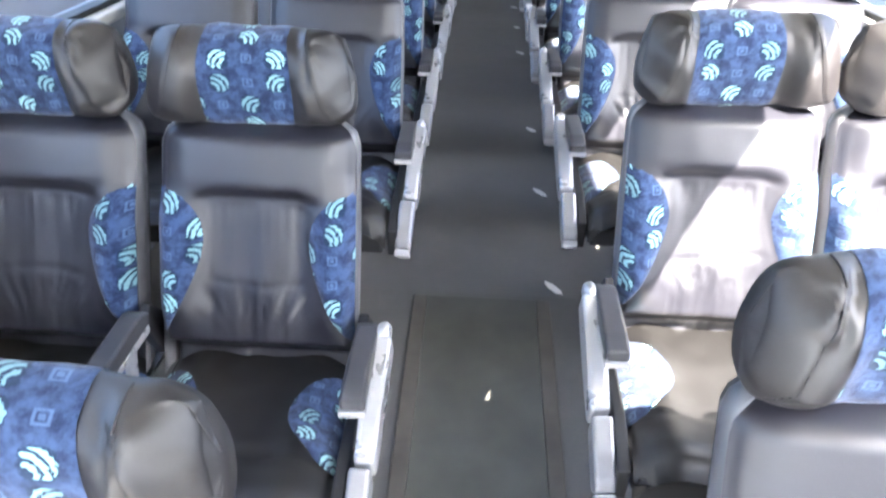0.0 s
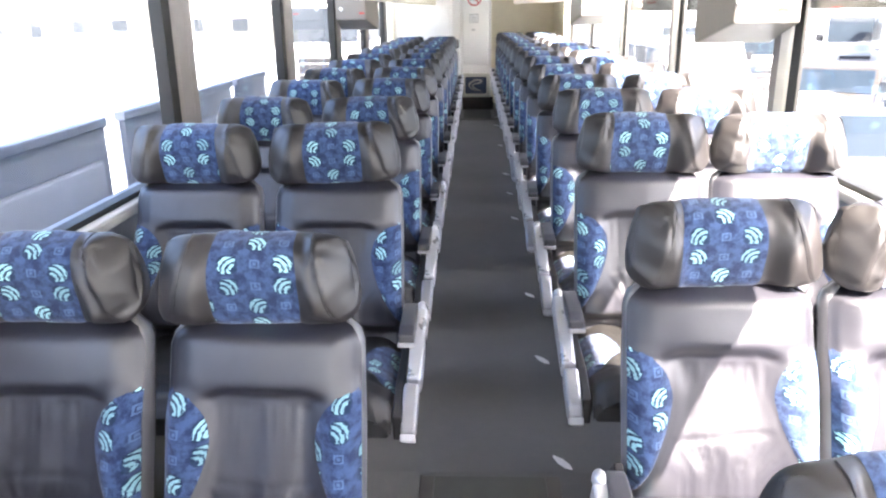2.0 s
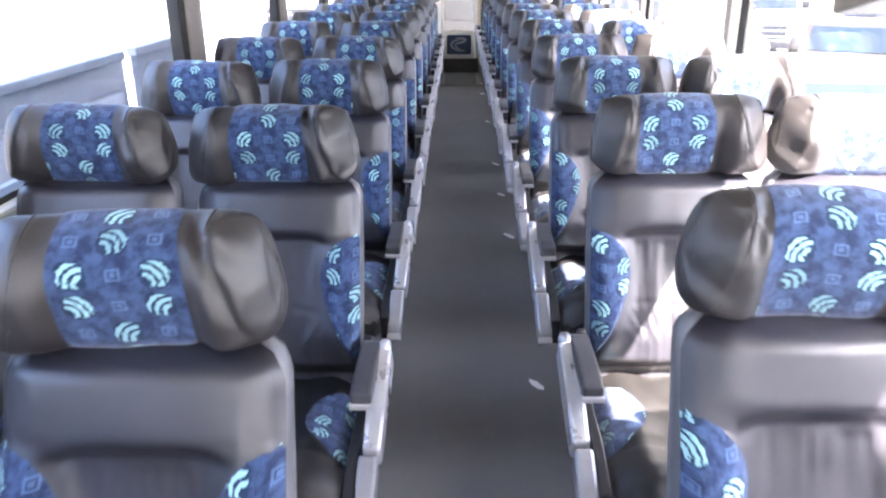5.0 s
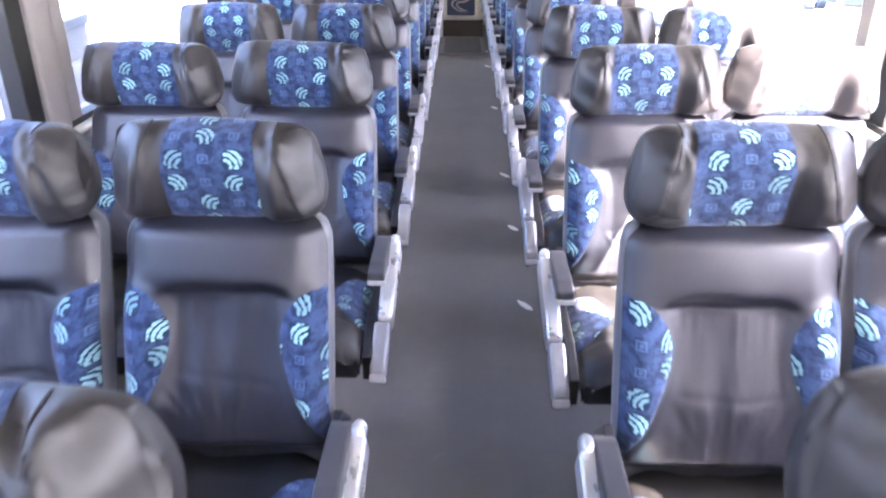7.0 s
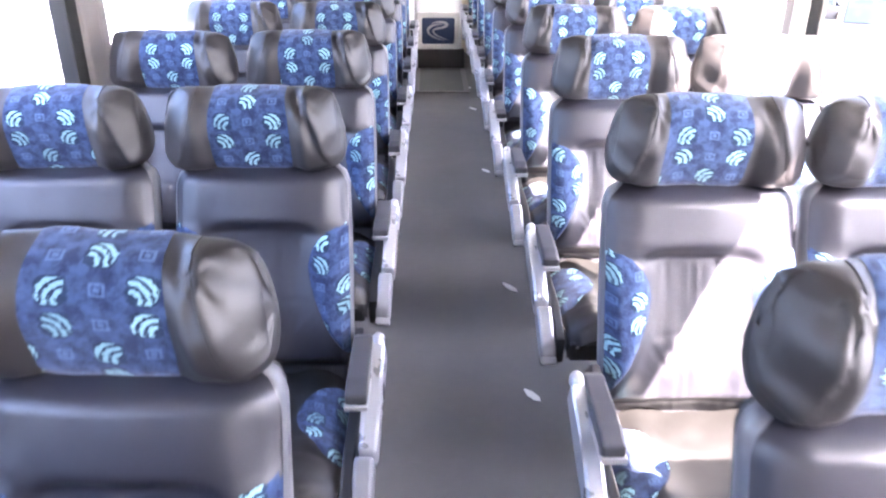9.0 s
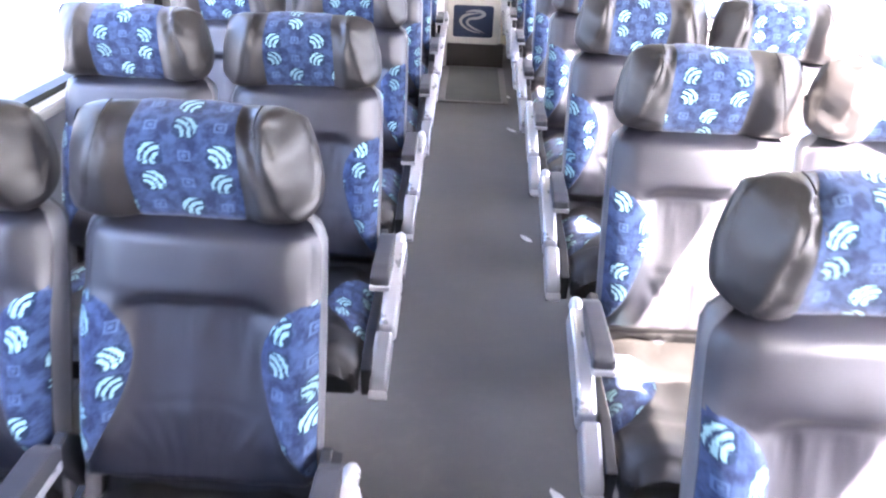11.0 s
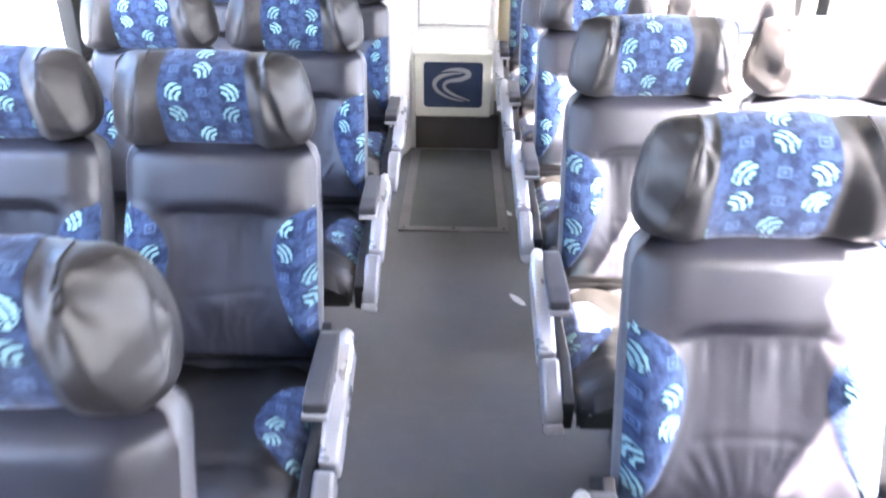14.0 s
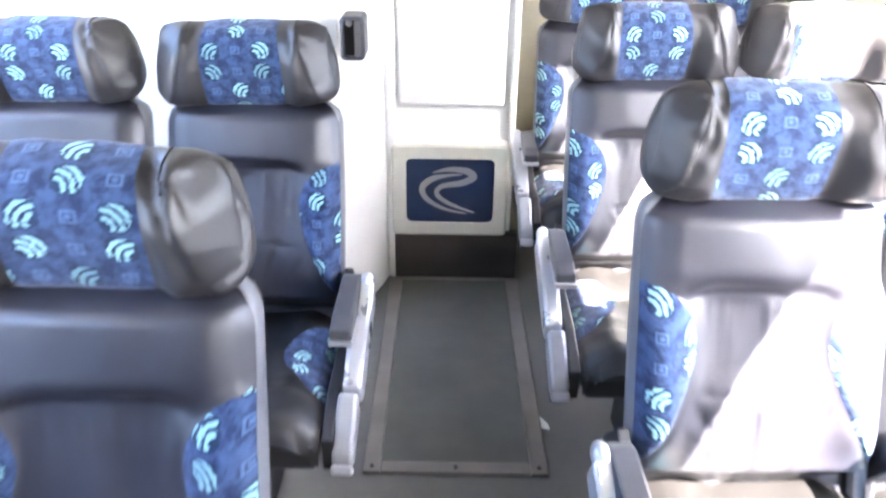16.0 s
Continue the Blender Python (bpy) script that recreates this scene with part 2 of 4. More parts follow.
def part(name, me, parent, label="", m=None):
    """Links a mesh as one object under a thing or a part."""
    ob = new(name, me)
    ob.parent = parent
    if m is not None:
        ob.matrix_basis = m
    return tagged(ob, label)


def thing(name, label, category, group="", kind="", at=None, me=None):
    ob = new(name, me)
    if at is not None:
        ob.matrix_basis = at
    return tagged(ob, label, category, group, kind)


def box_bm(lo, hi, bevel=0.0, seg=2, bm=None):
    bm = bm or bmesh.new()
    c = [(a + b) / 2 for a, b in zip(lo, hi)]
    s = [abs(b - a) for a, b in zip(lo, hi)]
    made = bmesh.ops.create_cube(bm, size=1.0, matrix=Matrix.Translation(c) @ Matrix.Diagonal((*s, 1)))
    if bevel:
        edges = {e for v in made["verts"] for e in v.link_edges}
        bmesh.ops.bevel(bm, geom=list(edges), offset=bevel, segments=seg, profile=0.5, affect="EDGES")
    return bm


def box_me(name, lo, hi, mat, bevel=0.0, seg=2):
    return bm_mesh(name, box_bm(lo, hi, bevel, seg), mat, bevel > 0.012)


def prism_me(name, outline, axis, lo, hi, mat, bevel=0.0, seg=2, smooth=False):
    """A closed outline in the two other axes, drawn out along axis from lo to hi."""
    bm = bmesh.new()
    i = "xyz".index(axis)

    def put(p, h):
        q = list(p)
        q.insert(i, h)
        return bm.verts.new(q)
    a = [put(p, lo) for p in outline]
    b = [put(p, hi) for p in outline]
    bm.faces.new(a), bm.faces.new(b[::-1])
    for k in range(len(a)):
        bm.faces.new((a[k], b[k], b[(k + 1) % len(b)], a[(k + 1) % len(a)]))
    if bevel:
        bmesh.ops.bevel(bm, geom=bm.edges[:], offset=bevel, segments=seg, profile=0.5, affect="EDGES")
    return bm_mesh(name, bm, mat, smooth)


def grid_faces(nu, nv, flip=False, closed_v=False):
    out = []
    for i in range(nu - 1):
        for j in range(nv if closed_v else nv - 1):
            a, b = i * nv + j, i * nv + (j + 1) % nv
            f = (a, b, b + nv, a + nv)
            out.append(f[::-1] if flip else f)
    return out


def smoothstep(a, b, x):
    t = max(0.0, min(1.0, (x - a) / (b - a)))
    return t * t * (3 - 2 * t)


# ------------------------------------------------------------ floor, walls, roof
XW = {-1: 1.20, 1: 1.22}                              # side walls, from the aisle's middle
Y_FRONT, Y_BACK, RAMP_Y, RAMP = -2.05, 12.20, 1.78, 0.125
Z_SILL, Z_TOP, Z_CEIL = 0.855, 2.04, 2.10


def floor_z(y):
    return min(0.0, (y - RAMP_Y) * RAMP)


floor = thing("floor", "dark grey speckled vinyl floor of the coach", "floor", kind="structure",
              me=prism_me("floor", [(Y_FRONT, floor_z(Y_FRONT)), (RAMP_Y, 0.0), (Y_BACK, 0.0), (Y_BACK, -0.2), (1.0, -0.3), (Y_FRONT, -0.75)],
                          "x", -XW[-1], XW[1], M_FLOOR))
# darker than the cream walls, to cut light bounced onto the seats
ceiling = thing("ceiling", "ceiling of the coach, coloured darker to bounce less light", "ceiling", kind="structure",
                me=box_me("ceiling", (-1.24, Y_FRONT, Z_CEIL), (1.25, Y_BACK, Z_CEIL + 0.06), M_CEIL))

PILLARS = {-1: [(2.50 + 1.777 * k, 2.78 + 1.777 * k) for k in range(-2, 5)],
           1: [(2.715 + 1.77 * k, 2.985 + 1.77 * k) for k in range(-2, 5)]}
PILLARS[1][1], PILLARS[1][5] = (1.01, 1.17), (8.06, 8.295)      # two narrowed to set where their shadows fall on the seats
for side, word in ((-1, "left"), (1, "right")):
    X_WALL = XW[side]
    xa, xb = sorted((side * X_WALL, side * (X_WALL + 0.10)))
    thing("wall_lower_" + word, "grey textured wall panel below the coach windows", "wall", kind="structure",
          me=box_me("wall_lower", (xa, Y_FRONT, -0.8), (xb, Y_BACK, Z_SILL), M_WALL))
    thing("wall_upper_" + word, "cream wall band above the coach windows", "wall", kind="structure",
          me=box_me("wall_upper", (min(side * X_WALL, side * (X_WALL + 0.03)), Y_FRONT, Z_TOP), (max(side * X_WALL, side * (X_WALL + 0.03)), Y_BACK, Z_CEIL), M_CREAM))
    thing("wall_rear_" + word, "cream solid wall at the rear of the window row", "wall", kind="structure",
          me=box_me("wall_rear", (xa, 10.75, Z_SILL), (xb, Y_BACK, Z_TOP), M_CREAM))
    inner = side * (X_WALL - 0.045)
    sill = thing("window_sill_" + word, "pale sill ledge with a dark groove along the windows", "window sill", kind="structure")
    part("ledge", box_me("ledge", (*sorted((inner, side * X_WALL))[:1], Y_FRONT, Z_SILL - 0.035),
                         (sorted((inner, side * X_WALL))[1], 10.75, Z_SILL + 0.004), M_SILL, 0.012), sill)
    xs = sorted((side * (X_WALL - 0.012), side * (X_WALL + 0.03)))
    part("groove", box_me("groove", (xs[0], Y_FRONT, Z_SILL + 0.004), (xs[1], 10.75, Z_SILL + 0.022), M_RUBBER), sill)
    for k, (a, b) in enumerate(PILLARS[side]):
        post = thing("window_pillar", "grey-brown window pillar with black rubber gaskets", "pillar", "window pillars", "structure")
        xin, xout = side * (X_WALL - 0.008), side * (X_WALL + (0.014 if side > 0 else 0.05))
        lo_x, hi_x = sorted((xin, xout))
        gasket = 0.085 if side > 0 else 0.075
        lo_g, hi_g = sorted((side * (X_WALL - 0.003), xout))
        part("gasket", box_me("gasket", (lo_g, a, Z_SILL), (hi_g, a + gasket, Z_TOP), M_RUBBER, 0.004), post, "black rubber gasket")
        lo_c, hi_c = sorted((side * (X_WALL - 0.014), xout))
        # right covers painted near white for the daylight that falls on them
        part("cover", box_me("cover", (lo_c, a + gasket + 0.004, Z_SILL), (hi_c, b - min(0.078, (b - a) * 0.3), Z_TOP), M_PILLAR_LIT if side > 0 else M_PILLAR, 0.012), post)
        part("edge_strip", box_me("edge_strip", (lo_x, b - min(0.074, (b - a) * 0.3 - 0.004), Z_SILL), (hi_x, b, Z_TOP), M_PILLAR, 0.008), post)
        # hidden block added behind the glass to widen the pillar's shadow
        if side > 0:
            part("outer_post", box_me("outer_post", (X_WALL + 0.015, min(a + 0.13, b - 0.03), Z_SILL), (X_WALL + 0.05, b, Z_TOP), M_PILLAR), post)
    edges = [Y_FRONT] + [e for p in PILLARS[side] for e in p] + [10.75]
    for k in range(0, len(edges), 2):
        if edges[k + 1] - edges[k] < 0.2:
            continue
        out = 0.016 if side > 0 else 0.040
        x0, x1 = sorted((side * (X_WALL + out), side * (X_WALL + out + 0.006)))
        w = thing("window_%s_%d" % (word, k // 2 + 1), "large clear side window of the coach", "window", "side windows", "structure")
        pane = part("pane", box_me("pane", (x0, edges[k] - 0.02, Z_SILL - 0.01), (x1, edges[k + 1] + 0.02, Z_TOP + 0.01), M_GLASS), w)
        pane.visible_shadow = False

# out of view; opening enlarged and drawn near to light the front rows
front = thing("wall_front", "plain cream front wall with the windscreen opening", "wall", kind="structure")
for lo, hi in (((-1.3, -0.8), (1.3, -0.15)), ((-1.3, 2.05), (1.3, Z_CEIL)), ((-1.3, -0.15), (-1.2, 2.05)), ((1.2, -0.15), (1.3, 2.05))):
    part("panel", box_me("panel", (lo[0], Y_FRONT - 0.06, lo[1]), (hi[0], Y_FRONT, hi[1]), M_CREAM), front)
screen = thing("window_front", "large clear windscreen at the front", "window", kind="structure")
part("pane", box_me("pane", (-1.2, Y_FRONT - 0.035, -0.15), (1.2, Y_FRONT - 0.03, 2.05), M_GLASS), screen).visible_shadow = False
thing("wall_back", "cream rear wall of the coach", "wall", kind="structure",
      me=box_me("wall_back", (-1.3, Y_BACK, -0.2), (1.3, Y_BACK + 0.06, Z_CEIL), M_CREAM))


def luggage_rack(side, x_in, y0, y1):
    s = side
    rack = thing("luggage_rack", "cream overhead luggage rack with a rounded lip above the seats", "luggage rack", "luggage racks", "structure")
    w = XW[side]
    prof = [(s * (x_in + 0.02), 1.53), (s * (w - 0.265), 1.535), (s * w, 2.045), (s * w, 2.08), (s * (w - 0.285), 1.59), (s * (x_in + 0.03), 1.585)]
    part("tray", prism_me("tray", [(p[0], p[1]) for p in prof], "y", y0, y1, M_CREAM, 0.006), rack)
    lip = []
    for k in range(14):
        a = 2 * math.pi * k / 14
        lip.append((s * (x_in + 0.01) + 0.028 * math.cos(a), 1.565 + 0.045 * math.sin(a)))
    part("lip", prism_me("lip", lip, "y", y0, y1, M_CREAM, 0.0, smooth=False), rack)
    part("front_panel", prism_me("front_panel", [(s * x_in, 1.72), (s * (x_in + 0.03), 1.72), (s * (x_in + 0.10), Z_CEIL), (s * (x_in + 0.06), Z_CEIL)],
                                 "y", y0, y1, M_CREAM), rack)
    n = int((y1 - y0) / 1.77)
    for k in range(n + 1):
        y = min(y1 - 0.03, y0 + k * 1.77)
        part("divider", prism_me("divider", [(s * (x_in + 0.02), 1.58), (s * (w - 0.28), 1.60), (s * (w - 0.01), 2.07), (s * (w - 0.01), 2.09), (s * (x_in + 0.08), 2.09), (s * (x_in + 0.02), 1.72)],
                                 "y", y, y + 0.025, M_CREAM), rack)
    return rack


luggage_rack(-1, 0.60, Y_FRONT, 10.80)
luggage_rack(1, 0.52, Y_FRONT, 10.80)


def monitor(side, y):
    """A wedge-shaped housing hung under the rack, its back to the front of the coach."""
    mon = thing("ceiling_monitor", "grey wedge-shaped monitor housing hanging below the luggage rack", "monitor", "monitors")
    x0, x1 = XW[side] - 0.30, XW[side] - 0.01
    lo, hi = sorted((side * x0, side * x1))
    bm = bmesh.new()
    near, far = XW[side] - 0.265, XW[side] - 0.335
    verts = []
    for xa in (None, side * x1):
        for yy, zz, xi in ((y - 0.29, 1.68, near), (y - 0.29, 1.385, near), (y, 1.298, far), (y, 1.68, far)):
            verts.append(bm.verts.new((side * xi if xa is None else xa, yy, zz)))
    for f in ((0, 1, 2, 3), (7, 6, 5, 4), (0, 4, 5, 1), (1, 5, 6, 2), (2, 6, 7, 3), (3, 7, 4, 0)):
        bm.faces.new([verts[i] for i in f])
    bmesh.ops.bevel(bm, geom=bm.edges[:], offset=0.010, segments=2, profile=0.5, affect="EDGES")
    part("housing", bm_mesh("housing", bm, M_MON), mon)
    w = XW[side]
    # unseen wedge added to shade part of a seat further back
    part("mount", prism_me("mount", [(side * (w - 0.12), 1.745), (side * (w - 0.004), 1.745), (side * (w - 0.004), 2.02)], "y", y - 0.28, y + 0.10, M_PILLAR_LIT), mon, "pale wedge added above the housing for its shadow")
    part("screen", box_me("screen", (lo + 0.02, y + 0.001, 1.32), (hi - 0.02, y + 0.012, 1.54), M_BLACK, 0.004), mon, "dark glass screen")
    bm = bmesh.new()
    bmesh.ops.create_cone(bm, segments=20, radius1=0.016, radius2=0.013, depth=0.012, cap_ends=True,
                          matrix=Matrix.Translation((lo + 0.05, y - 0.295, 1.47)) @ Matrix.Rotation(math.pi / 2, 4, "X"))
    part("knob", bm_mesh("knob", bm, M_SIGN), mon, "round white button")
    part("label_bar", box_me("label_bar", (hi - 0.09, y - 0.294, 1.43), (hi - 0.05, y - 0.289, 1.442), M_RED), mon, "small red label")


monitor(1, 3.02)
monitor(1, 7.37)
monitor(-1, 6.36)

# ------------------------------------------------------------ rear cubicle and column
thing("wall_cubicle", "white front wall of the rear washroom cubicle", "wall", kind="structure",
      me=prism_me("wall_cubicle", [(-XW[-1], 10.88), (-0.42, 10.88), (-0.36, 10.90), (-0.262, 11.20), (-0.252, 11.245),
                                   (-0.252, 11.40), (-XW[-1], 11.40)], "z", 0.0, Z_CEIL, M_WHITE))
column = thing("wall_column", "white end wall of the aisle with a rounded panel", "wall", kind="structure")
part("core", box_me("core", (-0.25, 11.27, 0.0), (0.20, 12.2, Z_CEIL), M_WHITE), column)
part("post", box_me("post", (-0.252, 11.235, 0.0), (-0.218, 11.272, Z_CEIL), M_WHITE, 0.008), column)
part("edge_post", box_me("edge_post", (0.186, 11.24, 0.20), (0.206, 11.275, Z_CEIL), M_WHITE, 0.006), column)
part("upper_panel", box_me("upper_panel", (-0.212, 11.248, 0.675), (0.165, 11.285, 1.78), M_WHITE, 0.016, 3), column)
part("kickplate", box_me("kickplate", (-0.225, 11.225, 0.0), (0.235, 11.272, 0.195), M_KICK, 0.004), column, "dark brown kick plate")

plaque = thing("wall_plaque", "white moulded frame with a navy plaque and a silver swirl", "plaque")


def frame_me(name, x0, x1, z0, z1, border, y0, y1, mat, r_out, r_in):
    """A rounded rectangular ring standing in the xz plane."""
    def rounded(a0, a1, b0, b1, r):
        out = []
        for cx, cz, start in ((a1 - r, b1 - r, 0), (a0 + r, b1 - r, 90), (a0 + r, b0 + r, 180), (a1 - r, b0 + r, 270)):
            for k in range(7):
                a = radians(start + 15 * k)
                out.append((cx + r * math.cos(a), cz + r * math.sin(a)))
        return out
    o = rounded(x0, x1, z0, z1, r_out)
    i = rounded(x0 + border, x1 - border, z0 + border, z1 - border, r_in)
    m = len(o)
    o2 = rounded(x0 + 0.008, x1 - 0.008, z0 + 0.008, z1 - 0.008, r_out)
    verts = [(x, y1, z) for x, z in o] + [(x, y0 + 0.008, z) for x, z in o] + [(x, y0, z) for x, z in o2] + [(x, y0 + 0.002, z) for x, z in i] + [(x, y0 + 0.014, z) for x, z in i]
    faces = []
    for ring in range(4):
        for k in range(m):
            a, b = ring * m + k, ring * m + (k + 1) % m
            faces.append((a, b, b + m, a + m))
    return mesh_of(name, verts, faces, mat, smooth=False)


part("surround", frame_me("surround", -0.232, 0.190, 0.195, 0.548, 0.052, 11.205, 11.275, M_SURROUND, 0.02, 0.022), plaque)
part("plate", box_me("plate", (-0.185, 11.217, 0.24), (0.143, 11.24, 0.503), M_NAVY, 0.003), plaque, "navy blue plate")


def swirl(points, name):
    """A flat ribbon of changing width along a smooth line through the points (x, z, half width)."""
    pts = [Vector(p) for p in points]
    line = []
    for k in range(len(pts) - 1):
        p0, p1, p2, p3 = pts[max(0, k - 1)], pts[k], pts[k + 1], pts[min(len(pts) - 1, k + 2)]
        for s in range(8):
            t = s / 8
            line.append(0.5 * ((2 * p1) + (p2 - p0) * t + (2 * p0 - 5 * p1 + 4 * p2 - p3) * t * t + (3 * p1 - p0 - 3 * p2 + p3) * t ** 3))
    line.append(pts[-1])
    verts, faces = [], []
    for k, p in enumerate(line):
        d = line[min(k + 1, len(line) - 1)] - line[max(k - 1, 0)]
        nrm = Vector((-d.y, d.x)).normalized() * p.z
        for sgn in (1, -1):
            for y in (11.214, 11.2175):
                verts.append((p.x + sgn * nrm.x, y, p.y + sgn * nrm.y))
    for k in range(len(line) - 1):
        a = 4 * k
        faces += [(a, a + 4, a + 6, a + 2), (a, a + 1, a + 5, a + 4), (a + 2, a + 6, a + 7, a + 3)]
    return mesh_of(name, verts, faces, M_SILVER, smooth=False)


SWIRLS = ([(-0.095, 0.452, 0.002), (-0.03, 0.468, 0.009), (0.045, 0.462, 0.014), (0.078, 0.437, 0.015), (0.03, 0.408, 0.013), (-0.055, 0.392, 0.010),
           (-0.075, 0.355, 0.010), (-0.02, 0.312, 0.008), (0.085, 0.272, 0.002)],
          [(0.03, 0.445, 0.002), (-0.04, 0.440, 0.007), (-0.105, 0.420, 0.013), (-0.138, 0.380, 0.013), (-0.115, 0.330, 0.010), (-0.04, 0.288, 0.006), (0.05, 0.268, 0.002)])
for line in SWIRLS:
    part("swirl", swirl([(-0.024 + 0.86 * (x + 0.024), 0.366 + 0.86 * (z - 0.366), 0.86 * w) for x, z, w in line], "swirl"), plaque, "silver swirl")

sign = thing("no_smoking_sign", "round no-smoking sign, red ring and bar on white", "sign")
bm = bmesh.new()
bmesh.ops.create_cone(bm, segments=32, radius1=0.105, radius2=0.105, depth=0.004, cap_ends=True,
                      matrix=Matrix.Translation((-0.045, 11.244, 1.615)) @ Matrix.Rotation(math.pi / 2, 4, "X"))
part("disc", bm_mesh("disc", bm, M_SIGN), sign)
ring_v, ring_f = [], []
for k in range(32):
    a = 2 * math.pi * k / 32
    for r, y in ((0.105, 11.238), (0.085, 11.238), (0.105, 11.243), (0.085, 11.243)):
        ring_v.append((-0.045 + r * math.cos(a), y, 1.615 + r * math.sin(a)))
for k in range(32):
    a, b = 4 * k, 4 * ((k + 1) % 32)
    ring_f += [(a, b, b + 1, a + 1), (a + 2, b + 2, b, a), (a + 1, b + 1, b + 3, a + 3)]
part("ring", mesh_of("ring", ring_v, ring_f, M_RED, smooth=False), sign, "red ring")
turn = Matrix.Translation((-0.045, 11.240, 1.615)) @ Matrix.Rotation(radians(45), 4, "Y")
part("bar", box_me("bar", (-0.09, -0.002, -0.009), (0.09, 0.002, 0.009), M_RED), sign, "red bar", turn)
part("cigarette", box_me("cigarette", (-0.06, 0.0, -0.009), (0.05, 0.003, 0.009), M_BLACK), sign, "black cigarette", Matrix.Translation((-0.045, 11.2395, 1.60)))
notice = thing("wall_notice", "small grey framed notice on the white wall", "notice")
part("border", box_me("border", (-0.115, 11.240, 1.275), (0.015, 11.247, 1.40), M_GREY, 0.003), notice)
part("sheet", box_me("sheet", (-0.105, 11.2365, 1.285), (0.005, 11.242, 1.39), M_SIGN), notice)
for k in range(4):
    part("text_bar", box_me("text_bar", (-0.09, 11.2345, 1.30 + 0.022 * k), (-0.01 - 0.012 * (k % 2), 11.238, 1.308 + 0.022 * k), M_GREY), notice)
tag = thing("door_label", "small grey label on the white wall", "label")
part("plate", box_me("plate", (-0.085, 11.241, 1.165), (-0.03, 11.247, 1.185), M_GREY, 0.002), tag)

latch = thing("wall_pocket", "dark grey plastic pocket fixed to the white cubicle wall", "wall pocket")
part("frame", frame_me("frame", -0.336, -0.268, 0.932, 1.052, 0.010, 10.79, 10.89, M_PAD, 0.014, 0.009), latch)
part("back", box_me("back", (-0.330, 10.84, 0.938), (-0.300, 10.87, 1.046), M_BLACK), latch, "black inside")
part("flap", box_me("flap", (-0.299, 10.812, 0.940), (-0.275, 10.87, 1.044), M_MON, 0.003), latch, "grey flap")
knob_w = bmesh.new()
bmesh.ops.create_uvsphere(knob_w, u_segments=12, v_segments=8, radius=0.010, matrix=Matrix.Translation((-0.315, 10.835, 1.028)))
part("knob", bm_mesh("knob", knob_w, M_SIGN, True), latch, "small white knob")

# ------------------------------------------------------------ floor hatches


def floor_hatch(y0, y1, half, z, at=None, strip=None, rear=True):
    strip = strip or M_STRIP
    hatch = thing("floor_hatch", "grey floor hatch panel framed by brown metal strips in the aisle", "floor hatch", "floor hatches", at=at)
    part("panel", box_me("panel", (-half + 0.0465, y0 + 0.0445, z + 0.001), (half - 0.0465, y1, z + 0.009), M_MAT, 0.002), hatch)
    for x in (-half, half - 0.046):
        part("edge_strip", box_me("edge_strip", (x, y0, z + 0.001), (x + 0.046, y1, z + 0.012), strip, 0.004), hatch)
    part("edge_strip", box_me("edge_strip", (-half + 0.047, y0, z + 0.001), (half - 0.047, y0 + 0.044, z + 0.011), strip, 0.004), hatch)
    if rear:
        part("edge_strip", box_me("edge_strip", (-half + 0.047, y1 - 0.026, z + 0.0095), (half - 0.047, y1, z + 0.0125), strip, 0.001), hatch)
    for x in (-half + 0.023, 0.0, half - 0.023):
        bm = bmesh.new()
        bmesh.ops.create_cone(bm, segments=10, radius1=0.006, radius2=0.005, depth=0.004, cap_ends=True, matrix=Matrix.Translation((x, y0 + 0.02, z + 0.0135)))
        part("screw", bm_mesh("screw", bm, M_KICK), hatch, "dark screw head")
    return hatch


floor_hatch(10.165, 11.22, 0.243, 0.0)
floor_hatch(-2.9, -0.03, 0.225, 0.0, pose(0, RAMP_Y, 0, math.degrees(math.atan(RAMP))), M_STRIP_DARK, False)

# sun flecks on the aisle floor, put in as thin white slivers
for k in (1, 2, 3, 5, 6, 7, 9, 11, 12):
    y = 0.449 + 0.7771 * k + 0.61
    mk = thing("floor_marker", "small white sliver standing in for a fleck of sunlight on the aisle floor", "floor marker", "floor markers",
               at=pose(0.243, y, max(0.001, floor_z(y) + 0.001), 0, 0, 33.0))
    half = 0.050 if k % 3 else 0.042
    part("strip", prism_me("strip", [(0.003, -half), (0.014, -half * 0.5), (0.015, half * 0.3), (0.005, half), (-0.004, half * 0.9), (-0.014, half * 0.2), (-0.012, -half * 0.6)], "z", 0.0, 0.002, M_FLECK), mk)

# ------------------------------------------------------------ coach seats
Z_HEAD, W_BACK, T_BACK = 0.94, 0.200, 0.36
WING_Z = (0.514, 0.818)                               # foot and top of the fabric bolsters


def back_half(z):
    """Half width of the backrest at a height."""
    w = W_BACK - 0.004 * smoothstep(0.7, 0.9, z)
    if z > 0.885:
        d = min(1.0, (z - 0.885) / 0.045)
        w -= 0.04 * (1 - math.sqrt(max(0.0, 1 - d * d)))
    return w


def wing_in(z):
    """Inner edge of the fabric side bolster; the full half width where there is none."""
    w = back_half(z)
    t = (z - WING_Z[0]) / (WING_Z[1] - WING_Z[0])
    if t <= 0 or t >= 1:
        return w
    return w - (w - 0.104) * math.sin(math.pi * t ** 1.9) ** 0.5


